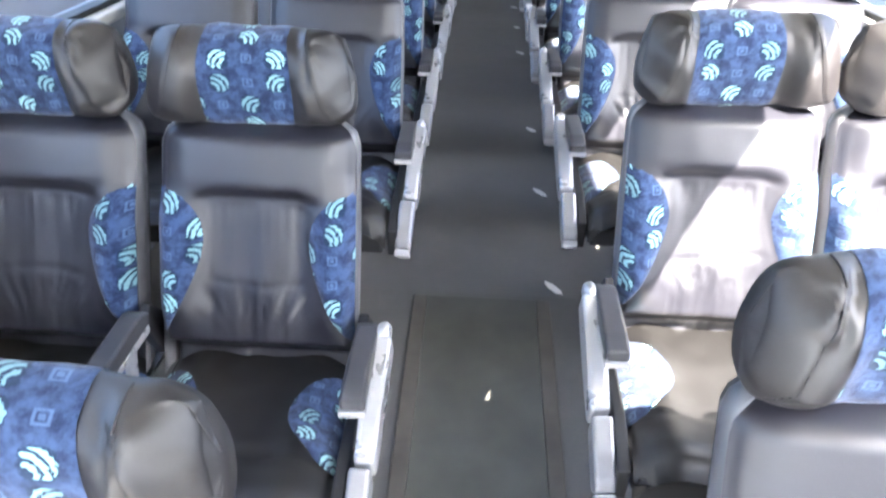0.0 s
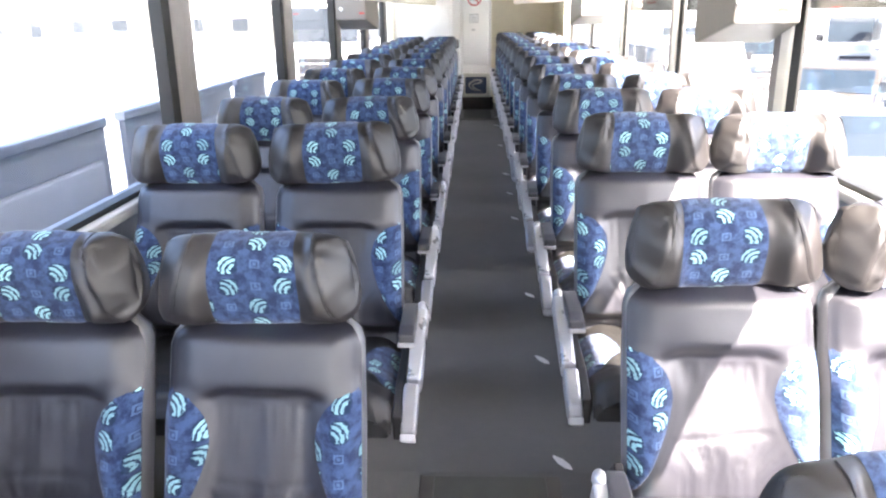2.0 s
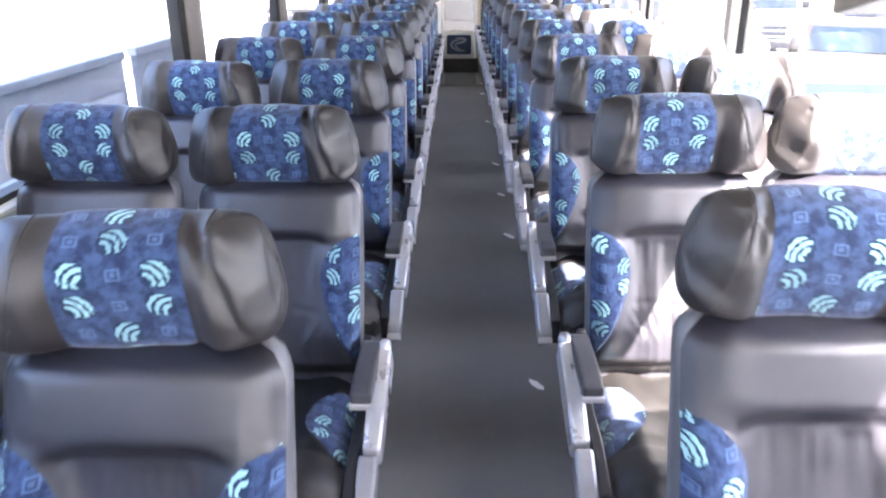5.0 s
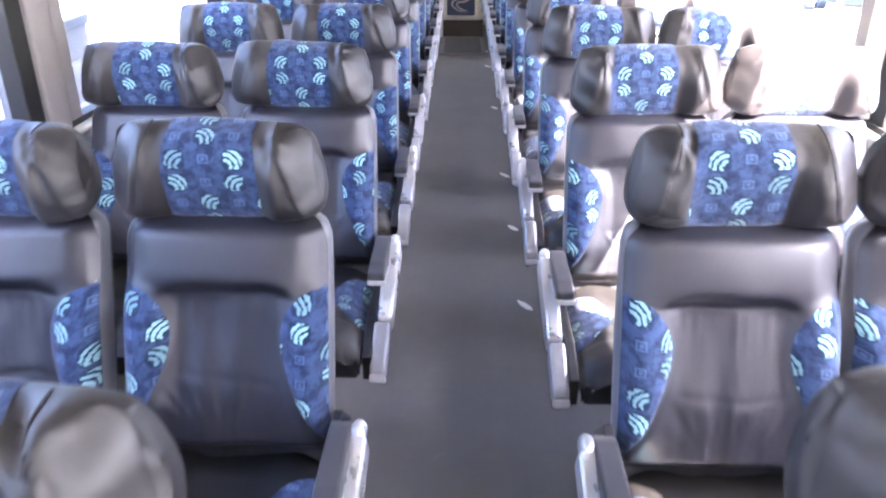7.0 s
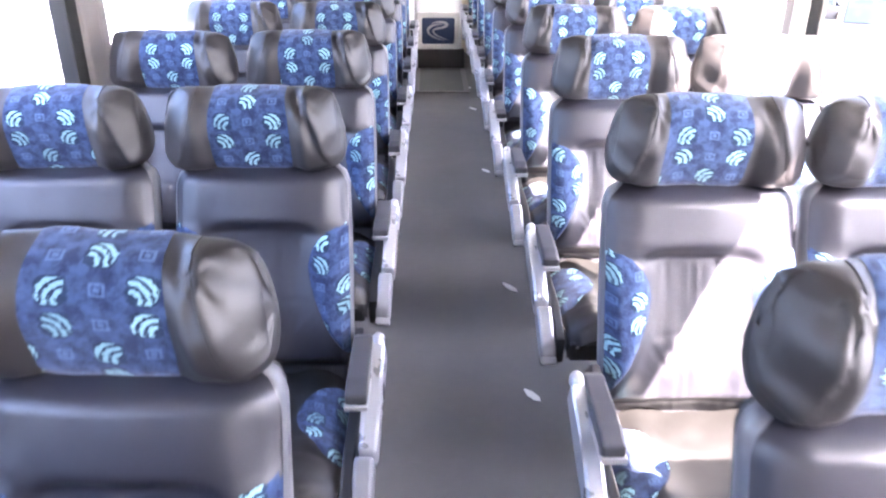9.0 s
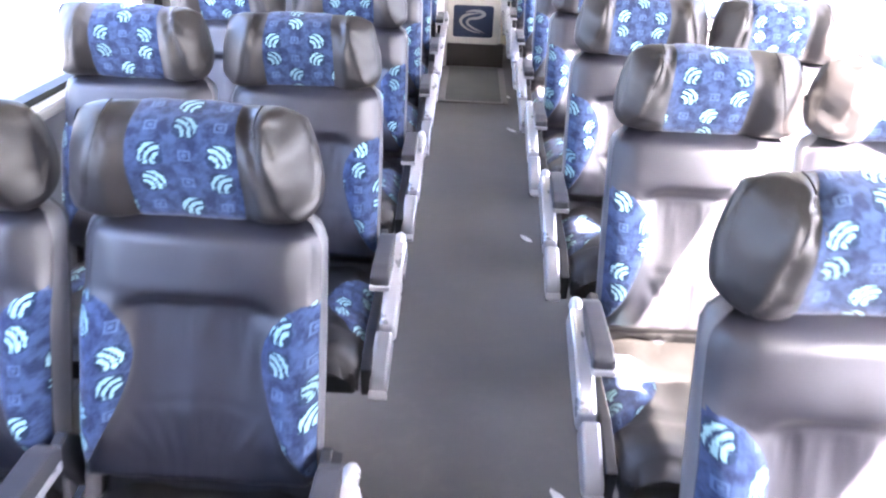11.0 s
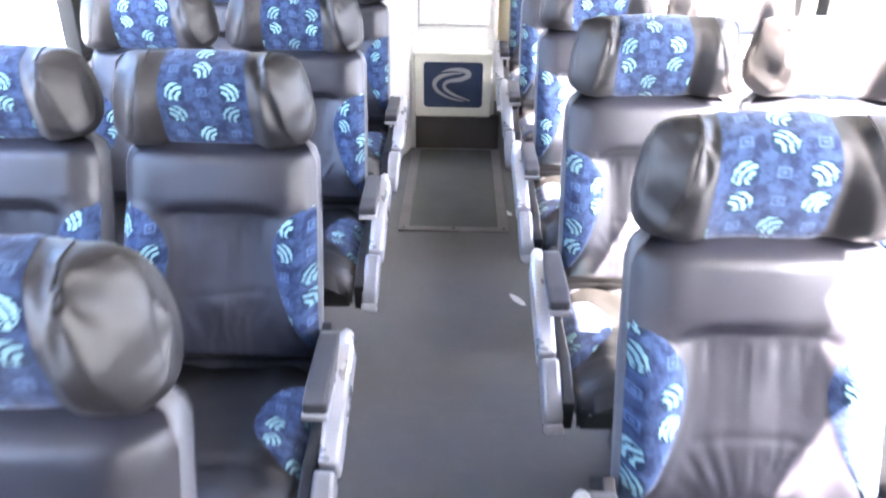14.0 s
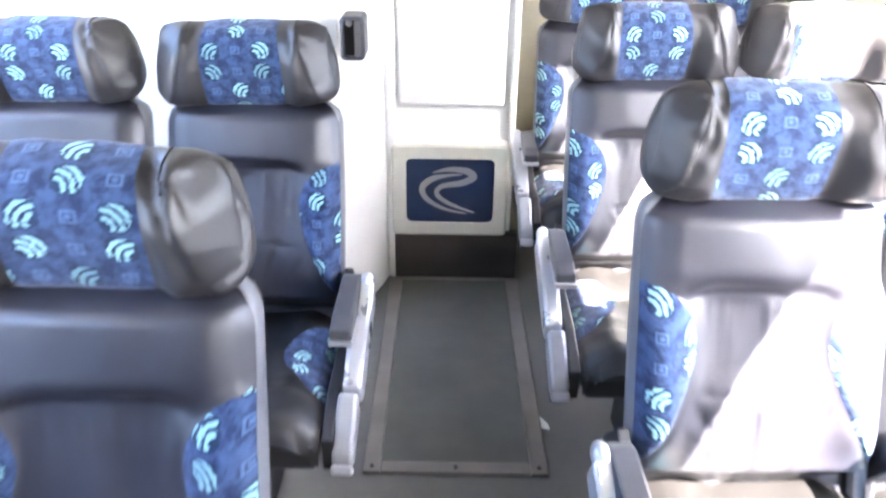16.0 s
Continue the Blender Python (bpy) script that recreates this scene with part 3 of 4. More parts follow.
def back_y(x, z, seed=0.0):
    """Depth of the backrest's front; less is nearer to the sitter."""
    y = -(Z_HEAD - z) * T_BACK
    w = back_half(z)
    ax = abs(x)
    a = ax / w
    zb = 0.806 - 0.012 * smoothstep(0.07, 0.13, ax)            # lower edge of the upper panel
    mid = 1 - smoothstep(0.100, 0.142, ax)
    upper = smoothstep(zb - 0.004, zb + 0.024, z) * (1 - smoothstep(0.905, 0.936, z))
    shoulder = smoothstep(0.70, 0.86, z) * (1 - smoothstep(0.905, 0.936, z))
    low = 1 - smoothstep(zb - 0.030, zb + 0.004, z)
    y -= 0.011 * (upper * mid + shoulder * (1 - mid)) * (1 - 0.6 * a ** 4)
    y -= 0.009 * smoothstep(0.79, 0.84, z) * (1 - smoothstep(0.905, 0.936, z)) * (1 - a ** 2)      # crowned across
    y += 0.016 * smoothstep(0.135, 0.195, ax) * smoothstep(0.74, 0.86, z)
    wing = math.exp(-((ax - 0.158) / 0.044) ** 2) * smoothstep(0.505, 0.605, z) * (1 - smoothstep(0.73, 0.83, z))
    y -= 0.034 * wing
    t = (z - WING_Z[0]) / (WING_Z[1] - WING_Z[0])
    if 0.05 < t < 0.95:
        y += 0.0022 * math.exp(-((ax - wing_in(z)) / 0.007) ** 2)          # seam round the bolster
    y -= 0.012 * low * math.exp(-((z - 0.60) / 0.07) ** 2) * (1 - smoothstep(0.07, 0.15, ax))
    y += 0.0012 * math.exp(-((z - zb + 0.003) / 0.006) ** 2) * (1 - smoothstep(0.095, 0.125, ax))
    crease = 0.645 + 0.008 * math.sin(x * 17 + seed)
    y += 0.0016 * math.exp(-((z - crease) / 0.007) ** 2) * (1 - smoothstep(0.08, 0.12, ax))
    fold = noise.noise(Vector((x * 22 + seed * 5, z * 3.4, seed))) * 0.0055
    gather = (1 - abs(noise.noise(Vector((x * 46 + seed * 3, z * 4.0, seed + 4))))) ** 4 * 0.0024
    near_edge = 0.35 + 0.65 * smoothstep(0.70, 0.775, z) + 0.5 * (1 - smoothstep(0.57, 0.64, z))
    y += (fold + gather * near_edge) * low * (1 - smoothstep(0.085, 0.125, ax)) * (1 - smoothstep(0.785, 0.80, z))
    fan = math.atan2(x, z - 0.47)
    drag = (1 - abs(noise.noise(Vector((fan * 9 + seed, z * 2.0, seed * 2 + 7))))) ** 3
    y += 0.0055 * drag * math.exp(-((z - 0.605) / 0.035) ** 2) * (1 - smoothstep(0.09, 0.14, ax))      # folds pulled towards the seat
    y += (0.026 - 0.016 * smoothstep(0.72, 0.84, z)) * smoothstep(0.90, 1.0, a) * (1 - 0.5 * wing)
    y += 0.045 * smoothstep(0.915, 0.94, z)
    y += 0.065 * smoothstep(0.528, 0.470, z)                   # rolls under above the cushion
    y += noise.noise(Vector((x * 8, z * 8, seed + 9))) * 0.0035
    y += noise.noise(Vector((x * 21, z * 17, seed + 2))) * 0.0012
    return y


def backrest_meshes(seed):
    rows, cols = 92, 65
    zs = [0.43 + (0.935 - 0.43) * i / (rows - 1) for i in range(rows)]
    verts = []
    for z in zs:
        x1 = back_half(z)
        for j in range(cols):
            x = x1 * (2 * j / (cols - 1) - 1)
            verts.append((x, back_y(x, z, seed), z))
    centre = mesh_of("backrest", verts, grid_faces(rows, cols), M_LEATHER)
    wings = []
    for side in (-1, 1):
        rows_w, cols_w = 44, 11
        v, uv = [], []
        for i in range(rows_w):
            z = WING_Z[0] + (WING_Z[1] - WING_Z[0]) * (0.001 + 0.998 * i / (rows_w - 1))
            x0, x1 = wing_in(z), back_half(z)
            for j in range(cols_w):
                x = side * (x0 + (x1 - x0) * j / (cols_w - 1))
                edge = 0.0055 * smoothstep(0, 0.2, j / (cols_w - 1)) * smoothstep(0, 0.08, min(i, rows_w - 1 - i) / rows_w) - 0.001
                v.append((x, back_y(x, z, seed) - edge, z))
                uv.append((x + 0.031 * seed, z + 0.057 * seed + 0.02 * side))
        wings.append(mesh_of("side_bolster", v, grid_faces(rows_w, cols_w, side < 0), M_FABRIC, uv))
    return centre, wings


def shell_meshes():
    """Soft side border of the backrest and the hard rear shell behind it, swept round its outline."""
    outline = []
    zs = [0.43 + 0.505 * i / 24 for i in range(25)]
    outline += [(back_half(z), z) for z in zs]
    top = back_half(0.935)
    outline += [(top * (1 - 2 * k / 12), 0.935) for k in range(1, 12)]
    outline += [(-back_half(z), z) for z in reversed(zs)]
    m = len(outline)

    def sweep(rings, name, mat, closed):
        verts, faces = [], []
        for grow, depth in rings:
            for x, z in outline:
                s = (abs(x) + grow) / max(abs(x), 1e-6) if abs(x) > 0.02 else 1
                zz = z + (grow if z > 0.9 else 0) * 0.8
                y = back_y(x * 0.999, min(z, 0.934)) if depth == 0 else -(Z_HEAD - z) * T_BACK + depth
                verts.append((x * s, y, zz))
        for r in range(len(rings) - 1):
            for k in range(m - 1):
                a = r * m + k
                faces.append((a, a + 1, a + 1 + m, a + m))
        if closed:
            n0 = (len(rings) - 1) * m
            faces.append(tuple(range(n0, n0 + m)))
        return mesh_of(name, verts, faces, mat)
    return (sweep([(0.0, 0.0), (0.004, 0.028), (0.004, 0.055), (-0.003, 0.075)], "side_border", M_EDGE, False),
            sweep([(-0.003, 0.0752), (-0.006, 0.088), (-0.03, 0.105), (-0.12, 0.115)], "back_shell", M_SHELL, True))


HEAD_HALF = 0.198


def head_point(x, th, seed, aisle):
    """A point of the head cushion: x across, th round the section (0 to the front, 90 up); the aisle's ear is the more creased one."""
    ax, sgn = abs(x), (1 if x > 0 else -1)
    ear = smoothstep(0.080, 0.128, ax)
    slack = 1.15 if sgn == aisle else 0.4
    d = min(1.0, max(0.0, ax - (HEAD_HALF - 0.060)) / 0.060)
    cap = 1 - 0.34 * (1 - math.sqrt(max(0.0, 1 - d * d)))
    hh = (0.083 + 0.003 * noise.noise(Vector((x * 12, seed, 2)))) * cap
    hd = (0.054 + 0.010 * ear) * cap
    c, s = math.cos(th), math.sin(th)
    cy = math.copysign(abs(c) ** (0.62 + max(0.28 * smoothstep(0.0, -0.8, s), 0.30 * ear)), c)      # rounder below
    sz = math.copysign(abs(s) ** (0.62 + 0.18 * ear), s)
    front = smoothstep(-0.25, 0.35, c)
    y = 0.052 - 0.008 * ear - 0.010 * ear * front - hd * cy + 0.024 * s * cap
    z = 1.020 + hh * sz + (0.009 * max(0.0, s) + 0.012 * max(0.0, -s)) * ear
    t = ax - (0.153 - 0.026 * s + 0.006 * math.sin(seed * 1.9 + sgn))
    y += 0.80 * 0.5 * (math.sqrt(t * t + 0.0045 ** 2) + t) * front        # end panel, turned outwards
    y += 0.0035 * math.exp(-((t + 0.006) / 0.0026) ** 2) * front   # its seam
    deep = (0.7 + 0.4 * math.sin(seed * 3.1 + 2 * sgn)) * slack
    tuck = math.exp(-((t + 0.012 + 0.012 * s) / 0.0115) ** 2) * smoothstep(-0.7, 0.9, s) * front * deep
    y += 0.020 * tuck                              # the pinched pleat beside the panel
    z -= 0.010 * tuck * smoothstep(0.6, 1.0, s)
    z += 0.009 * math.exp(-((ax - 0.128) / 0.020) ** 2) * max(0.0, s) ** 3 * front * deep     # gathered corner
    pu, pv = (ax - 0.128) / 0.07, s - 0.95                  # creases running out from the gathered corner
    y += slack * 0.0058 * math.sin(8.5 * math.atan2(pu, -pv) + 2 * seed) * math.exp(-(pu * pu + pv * pv) / 0.34) * front * ear
    wr = noise.noise(Vector((x * 30 + 6 * s, s * 3.6, seed * 3 + sgn)))
    y += slack * (0.0024 * wr + 0.0080 * noise.noise(Vector((x * 15, s * 2.2, seed + 3 * sgn)))) * ear * front
    x -= sgn * 0.011 * s * smoothstep(0.11, HEAD_HALF, ax)     # ends splay outwards towards the bottom
    k = noise.noise(Vector((x * 20, y * 20, z * 20 + seed)))
    return Vector((x, y + 0.0025 * k, z + 0.002 * k))


def headrest_meshes(seed, aisle):
    nu, nv, inner = 97, 64, (0.93, 0.75, 0.5, 0.22)
    xs = [HEAD_HALF * math.sin(math.pi / 2 * (2 * i / (nu - 1) - 1)) for i in range(nu)]
    rings = [(-HEAD_HALF, f) for f in reversed(inner)] + [(x, 1.0) for x in xs] + [(HEAD_HALF, f) for f in inner]
    verts = []
    for x, f in rings:
        loop = [head_point(x, 2 * math.pi * j / nv, seed, aisle) for j in range(nv)]
        mid = sum(loop, Vector()) / nv + Vector((math.copysign(0.010, x), -0.004, 0))
        verts += loop if f > 0.99 else [mid + (p - mid) * f for p in loop]
    nu = len(rings)
    faces = grid_faces(nu, nv, True, True)
    faces += [tuple(range(nv)), tuple(range((nu - 1) * nv, nu * nv))[::-1]]
    body = mesh_of("headrest", verts, faces, M_HEAD)
    ns, nw = 40, 13
    shift = -0.016 if aisle < 0 else 0.0                # these covers sit nearer to the aisle
    v, uv = [], []
    for i in range(nw):
        x = 0.086 * (2 * i / (nw - 1) - 1) + shift
        run, last = 0.0, None
        for j in range(ns):
            th = radians(-100 + 290 * j / (ns - 1))
            bow = 1 + 0.05 * math.cos(2 * th)
            p = head_point(x * bow, th, seed, aisle)
            mid = Vector((p.x, 0.054, 1.025))
            p = p + (p - mid).normalized() * (0.0035 if 0 < i < nw - 1 else 0.0012)
            run += (p - last).length if last is not None else 0.0
            last = p
            v.append(p)
            uv.append((p.x - shift + 0.0275, run))
            if i == nw // 2 and th <= radians(4):
                front_run = run
    du, dv = 0.009 * math.sin(seed * 2.3), 0.012 * math.sin(seed * 3.7 + 1)
    uv = [(a + du, b - front_run + dv + 3 * 0.046 - 0.054) for a, b in uv]      # the pattern is cut almost alike on every cover
    strip = mesh_of("headrest_cover", v, grid_faces(nw, ns, True), M_FABRIC, uv)
    return body, strip, [piping_me(seed, sgn, aisle) for sgn in (-1, 1)]


def piping_me(seed, sgn, aisle):
    """Thin dark piping along the seam of one end panel."""
    ns, nr, rad = 30, 6, 0.0017
    verts = []
    for j in range(ns):
        th = radians(-72 + 182 * j / (ns - 1))
        x = 0.147 - 0.026 * math.sin(th) + 0.006 * math.sin(seed * 1.9 + sgn)
        p = head_point(sgn * x, th, seed, aisle)
        out = Vector((0, p.y - 0.054, p.z - 1.025)).normalized()
        for k in range(nr):
            a = 2 * math.pi * k / nr
            verts.append(p + Vector((rad * math.cos(a), 0, 0)) + out * (rad * math.sin(a) + 0.0008))
    return mesh_of("piping", verts, grid_faces(ns, nr, sgn > 0, True), M_SHELL)


def cushion_point(x, y):
    """Height of the seat cushion's top."""
    z = 0.456 + 0.012 * smoothstep(-0.3, -0.5, y) + 0.010 * math.exp(-((abs(x) - 0.125) / 0.04) ** 2)
    front = smoothstep(-0.50, -0.535, y)
    z -= 0.055 * front ** 2
    u = min(1.0, max(0.0, (abs(x) - 0.115) / 0.092))
    z -= 0.062 * (1 - math.sqrt(1 - u * u))
    z -= 0.007 * math.exp(-((y + 0.40) / 0.008) ** 2)
    z += noise.noise(Vector((x * 18, y * 18, 4))) * 0.004
    return z


def cushion_meshes():
    nx, ny = 27, 27
    verts = []
    for i in range(nx):
        x = -0.203 + 0.406 * i / (nx - 1)
        for j in range(ny):
            y = -0.537 + 0.50 * j / (ny - 1)
            verts.append((x, y, cushion_point(x, y)))
    faces = grid_faces(nx, ny, True)
    base = len(verts)
    loop = [i * ny for i in range(nx)] + [(nx - 1) * ny + j for j in range(1, ny)] + [i * ny + ny - 1 for i in range(nx - 2, -1, -1)] + [j for j in range(ny - 2, 0, -1)]
    for k in loop:
        p = verts[k]
        verts.append((p[0], p[1], 0.405))
    m = len(loop)
    for k in range(m):
        faces.append((loop[k], loop[(k + 1) % m], base + (k + 1) % m, base + k))
    top = mesh_of("cushion", verts, faces, M_CUSHION)
    patches = []
    for side in (-1, 1):
        v, uv = [], []
        nr, nc = 17, 7
        for i in range(nr):
            y = -0.415 + 0.265 * i / (nr - 1)
            t = i / (nr - 1)
            x0 = 0.198 - 0.105 * math.sin(math.pi * min(1, max(0, t))) ** 0.7
            for j in range(nc):
                x = side * (x0 + (0.204 - x0) * j / (nc - 1))
                v.append((x, y, cushion_point(x, y) + 0.0035))
                uv.append((x, y))
        patches.append(mesh_of("cushion_patch", v, grid_faces(nr, nc, side > 0), M_FABRIC, uv))
    return top, patches


BORDER, SHELL = shell_meshes()
CUSHION, PATCHES = cushion_meshes()
PAN = prism_me("seat_pan", [(-0.528, 0.352), (-0.12, 0.30), (-0.12, 0.43), (-0.532, 0.415)], "x", -0.196, 0.196, M_BLACK, 0.01)
# added strip in the dark gap, keeps stray sun off the aisle floor
SUN_STOP = prism_me("side_skirt", [(-0.505, 0.335), (-0.515, 0.415), (-0.40, 0.455), (-0.14, 0.47), (-0.10, 0.32)], "x", -0.013, 0.013, M_BLACK, 0.005)
LEG = prism_me("pedestal", [(-0.43, 0.0), (-0.16, 0.0), (-0.20, 0.34), (-0.38, 0.35)], "x", -0.03, 0.03, M_BLACK, 0.006)
PAD = prism_me("arm_pad", [(-0.405, 0.572), (-0.405, 0.600), (-0.36, 0.611), (-0.205, 0.616), (-0.175, 0.604), (-0.185, 0.575)],
               "x", -0.022, 0.022, M_PAD, 0.006, 2)
PAD_TRIM = prism_me("pad_trim", [(-0.411, 0.566), (-0.411, 0.578), (-0.19, 0.584), (-0.19, 0.566)], "x", -0.0235, 0.0235, M_ALU, 0.002)
PLATE = prism_me("side_plate", [(-0.225, 0.612), (-0.335, 0.548), (-0.425, 0.478), (-0.408, 0.424), (-0.30, 0.50), (-0.20, 0.56)],
                 "x", -0.020, 0.020, M_ALU, 0.009, 3)
LOWER = prism_me("lower_plate", [(-0.429, 0.473), (-0.520, 0.392), (-0.528, 0.366), (-0.505, 0.345), (-0.412, 0.419)],
                 "x", -0.0225, 0.0205, M_ALU_DULL, 0.009, 3)
# brighter metal than the lower plate, for the light it mirrors
CAP = prism_me("end_cap", [(-0.531, 0.372), (-0.540, 0.352), (-0.520, 0.336), (-0.507, 0.342)], "x", -0.022, 0.020, M_ALU, 0.004, 2)
STRUT = prism_me("strut", [(-0.245, 0.572), (-0.215, 0.574), (-0.235, 0.50), (-0.262, 0.40), (-0.292, 0.40), (-0.268, 0.50)], "x", -0.006, 0.006, M_ALU, 0.003, 2)
knob_bm = bmesh.new()
bmesh.ops.create_uvsphere(knob_bm, u_segments=14, v_segments=10, radius=0.022, matrix=Matrix.Translation((0, -0.205, 0.600)) @ Matrix.Diagonal((0.75, 1.25, 0.9, 1)))
KNOB = bm_mesh("knob", knob_bm, M_ALU, True)
BRACKET = prism_me("bracket", [(-0.19, 0.575), (-0.14, 0.60), (-0.06, 0.52), (-0.12, 0.46)], "x", -0.010, 0.010, M_BLACK, 0.004)
GRAB = prism_me("grab_bar", [(0.012 * math.cos(k * math.pi / 4) + 0.07, 0.006 * math.sin(k * math.pi / 4) + 1.01) for k in range(8)], "x", -0.07, 0.07, M_SHELL)
LOOKS = [(backrest_meshes(s), {a: headrest_meshes(s, a) for a in (-1, 1)}) for s in (0.0, 1.7, 3.1, 4.6)]


def coach_seat(look_no, aisle, by_aisle, label):
    """aisle: on which side the aisle lies; by_aisle: the seat stands beside it, not by the window."""
    (back, wings), heads = LOOKS[look_no]
    head, strip, pipings = heads[aisle]
    seat = thing("coach_seat", label, "coach seat")
    b = part("backrest", back, seat)
    for w in wings:
        part("side_bolster", w, b, "blue patterned fabric bolster")
    part("side_border", BORDER, seat, "smooth leather border, greyed lighter for the light on its edge")
    part("back_shell", SHELL, seat, "dark hard rear shell")
    h = part("headrest", head, seat, "brown-grey leather headrest with pinched ends")
    part("headrest_cover", strip, h, "blue patterned fabric cover")
    for p in pipings:
        part("piping", p, h, "dark piping along the end panel")
    c = part("cushion", CUSHION, seat)
    for p in PATCHES:
        part("cushion_patch", p, c, "blue patterned fabric patch")
    part("seat_pan", PAN, seat)
    part("pedestal", LEG, seat)
    if by_aisle:
        arm = part("armrest", BRACKET, seat, "aluminium aisle armrest", Matrix.Translation((aisle * 0.222, 0, 0)))
        part("side_skirt", SUN_STOP, arm, "black strip added beside the cushion to stop a sun leak", Matrix.Translation((-aisle * 0.004, 0, 0)))
        part("arm_pad", PAD, arm, "grey padded top", Matrix.Translation((aisle * 0.016, 0, 0)))
        part("pad_trim", PAD_TRIM, arm, "", Matrix.Translation((aisle * 0.016, 0, 0)))
        toe = Matrix.Rotation(radians(-3.0 * aisle), 4, "Z")
        shift, shift_low = Matrix.Translation((aisle * 0.0585, 0, 0)) @ toe, Matrix.Translation((aisle * 0.0535, 0, 0)) @ toe
        part("side_plate", PLATE, arm, "", shift)
        part("lower_plate", LOWER, arm, "", shift_low)
        part("end_cap", CAP, arm, "end cap in brighter metal for the light it reflects", shift_low)
        part("knob", KNOB, arm, "", shift)
        if aisle < 0:
            part("grab_bar", GRAB, seat, "short dark bar between two headrests", Matrix.Translation((-aisle * 0.222, 0, 0)))
        mid = part("centre_armrest", BRACKET, seat, "narrow padded armrest between two seats", Matrix.Translation((-aisle * 0.222, 0, 0)))
        part("arm_pad", PAD, mid, "grey padded top")
        part("pad_trim", PAD_TRIM, mid)
        part("strut", STRUT, mid, "slim bright metal strut")
    return seat


ROWS_LEFT = [0.251 + 0.84 * k for k in range(13)]
ROWS_RIGHT = [0.449 + 0.7771 * k for k in range(15)]
X_SEATS = {(-1, 1): -0.476, (-1, 0): -0.922, (1, 1): 0.474, (1, 0): 0.899}
LABEL = {1: "grey leather coach seat with blue patterned bolsters beside the aisle",
         0: "grey leather coach seat with blue patterned bolsters beside the window"}


def head_tilt(side, k, place):
    r = random.Random(100 * k + 10 * place + side)
    # how a single head cushion sits: shift across, lift, lean, turn (metres and degrees)
    dx = -0.016 if side < 0 else 0.012
    dz = (-0.007 if side < 0 and k > 2 else 0.0) + r.uniform(-0.003, 0.003)
    lean, turn = r.uniform(-1.5, 1.5), r.uniform(-2.0, 2.0)
    at = Vector((0, 0.05, 1.02))
    return Matrix.Translation(at + Vector((dx, 0, dz))) @ pose(0, 0, 0, 21 + r.uniform(-2, 2), lean, turn) @ Matrix.Translation(-at)


protos = {}
pick = random.Random(7)
for side, rows in ((-1, ROWS_LEFT), (1, ROWS_RIGHT)):
    for k, y in enumerate(rows):
        dy = (-0.10, -0.06)[k] if k < 2 else 0.0
        for place in (1, 0):
            x = X_SEATS[(side, place)]
            lk = (k + 2 * place + (side > 0)) % 4
            dz = floor_z(y + dy) - (0.03 if k == 0 and side < 0 else 0.0) + (0.014 if side > 0 else 0.0)
            m = pose(x, y + dy, dz, 0, 0, pick.uniform(-0.7, 0.7))
            key = (side, place, lk)
            if key in protos:
                ob = copy_thing(protos[key], m)
            else:
                ob = protos[key] = coach_seat(lk, -side, place == 1, LABEL[place])
                ob.matrix_basis = m
            head = next(c for c in ob.children if c.name.startswith("headrest"))
            head.matrix_basis = head_tilt(side, k, place)
            tagged(ob, group="coach seats on the %s" % ("left" if side < 0 else "right"))

# ------------------------------------------------------------ outside
ground = thing("ground", "pale sunlit concrete yard", "ground", kind="structure",
               me=box_me("ground", (-900, -900, -1.55), (900, 900, -1.42), M_GROUND))


def side_box(y0, y1):
    """A free-standing moulded panel with a raised field, a top rail, a rib and two feet."""
    tr = thing("barrier_panel", "blue-grey moulded barrier panel standing beside the coach", "barrier", "barrier panels")
    x1, x0 = -1.75, -1.785
    part("body", box_me("body", (x0, y0, -1.35), (x1, y1, 0.97), M_BLUEGREY, 0.02), tr)
    part("raised_field", box_me("raised_field", (x1, y0 + 0.12, -0.6), (x1 + 0.024, y1 - 0.10, 0.82), M_BLUELITE, 0.02, 3), tr)
    part("top_rail", box_me("top_rail", (x0 - 0.01, y0, 0.955), (x1 + 0.012, y1, 1.0), M_BLUEGREY, 0.008), tr)
    part("rib", box_me("rib", (x1 + 0.018, y0 + 0.16, 0.40), (x1 + 0.036, y1 - 0.14, 0.43), M_BLUELITE, 0.006), tr)
    for yy in (y0 + 0.25, y1 - 0.25):
        part("foot", box_me("foot", (x0 - 0.25, yy - 0.06, -1.42), (x1 + 0.25, yy + 0.06, -1.34), M_SHELL, 0.01), tr)


side_box(1.10, 3.06)
side_box(3.24, 4.95)
side_box(5.08, 5.85)


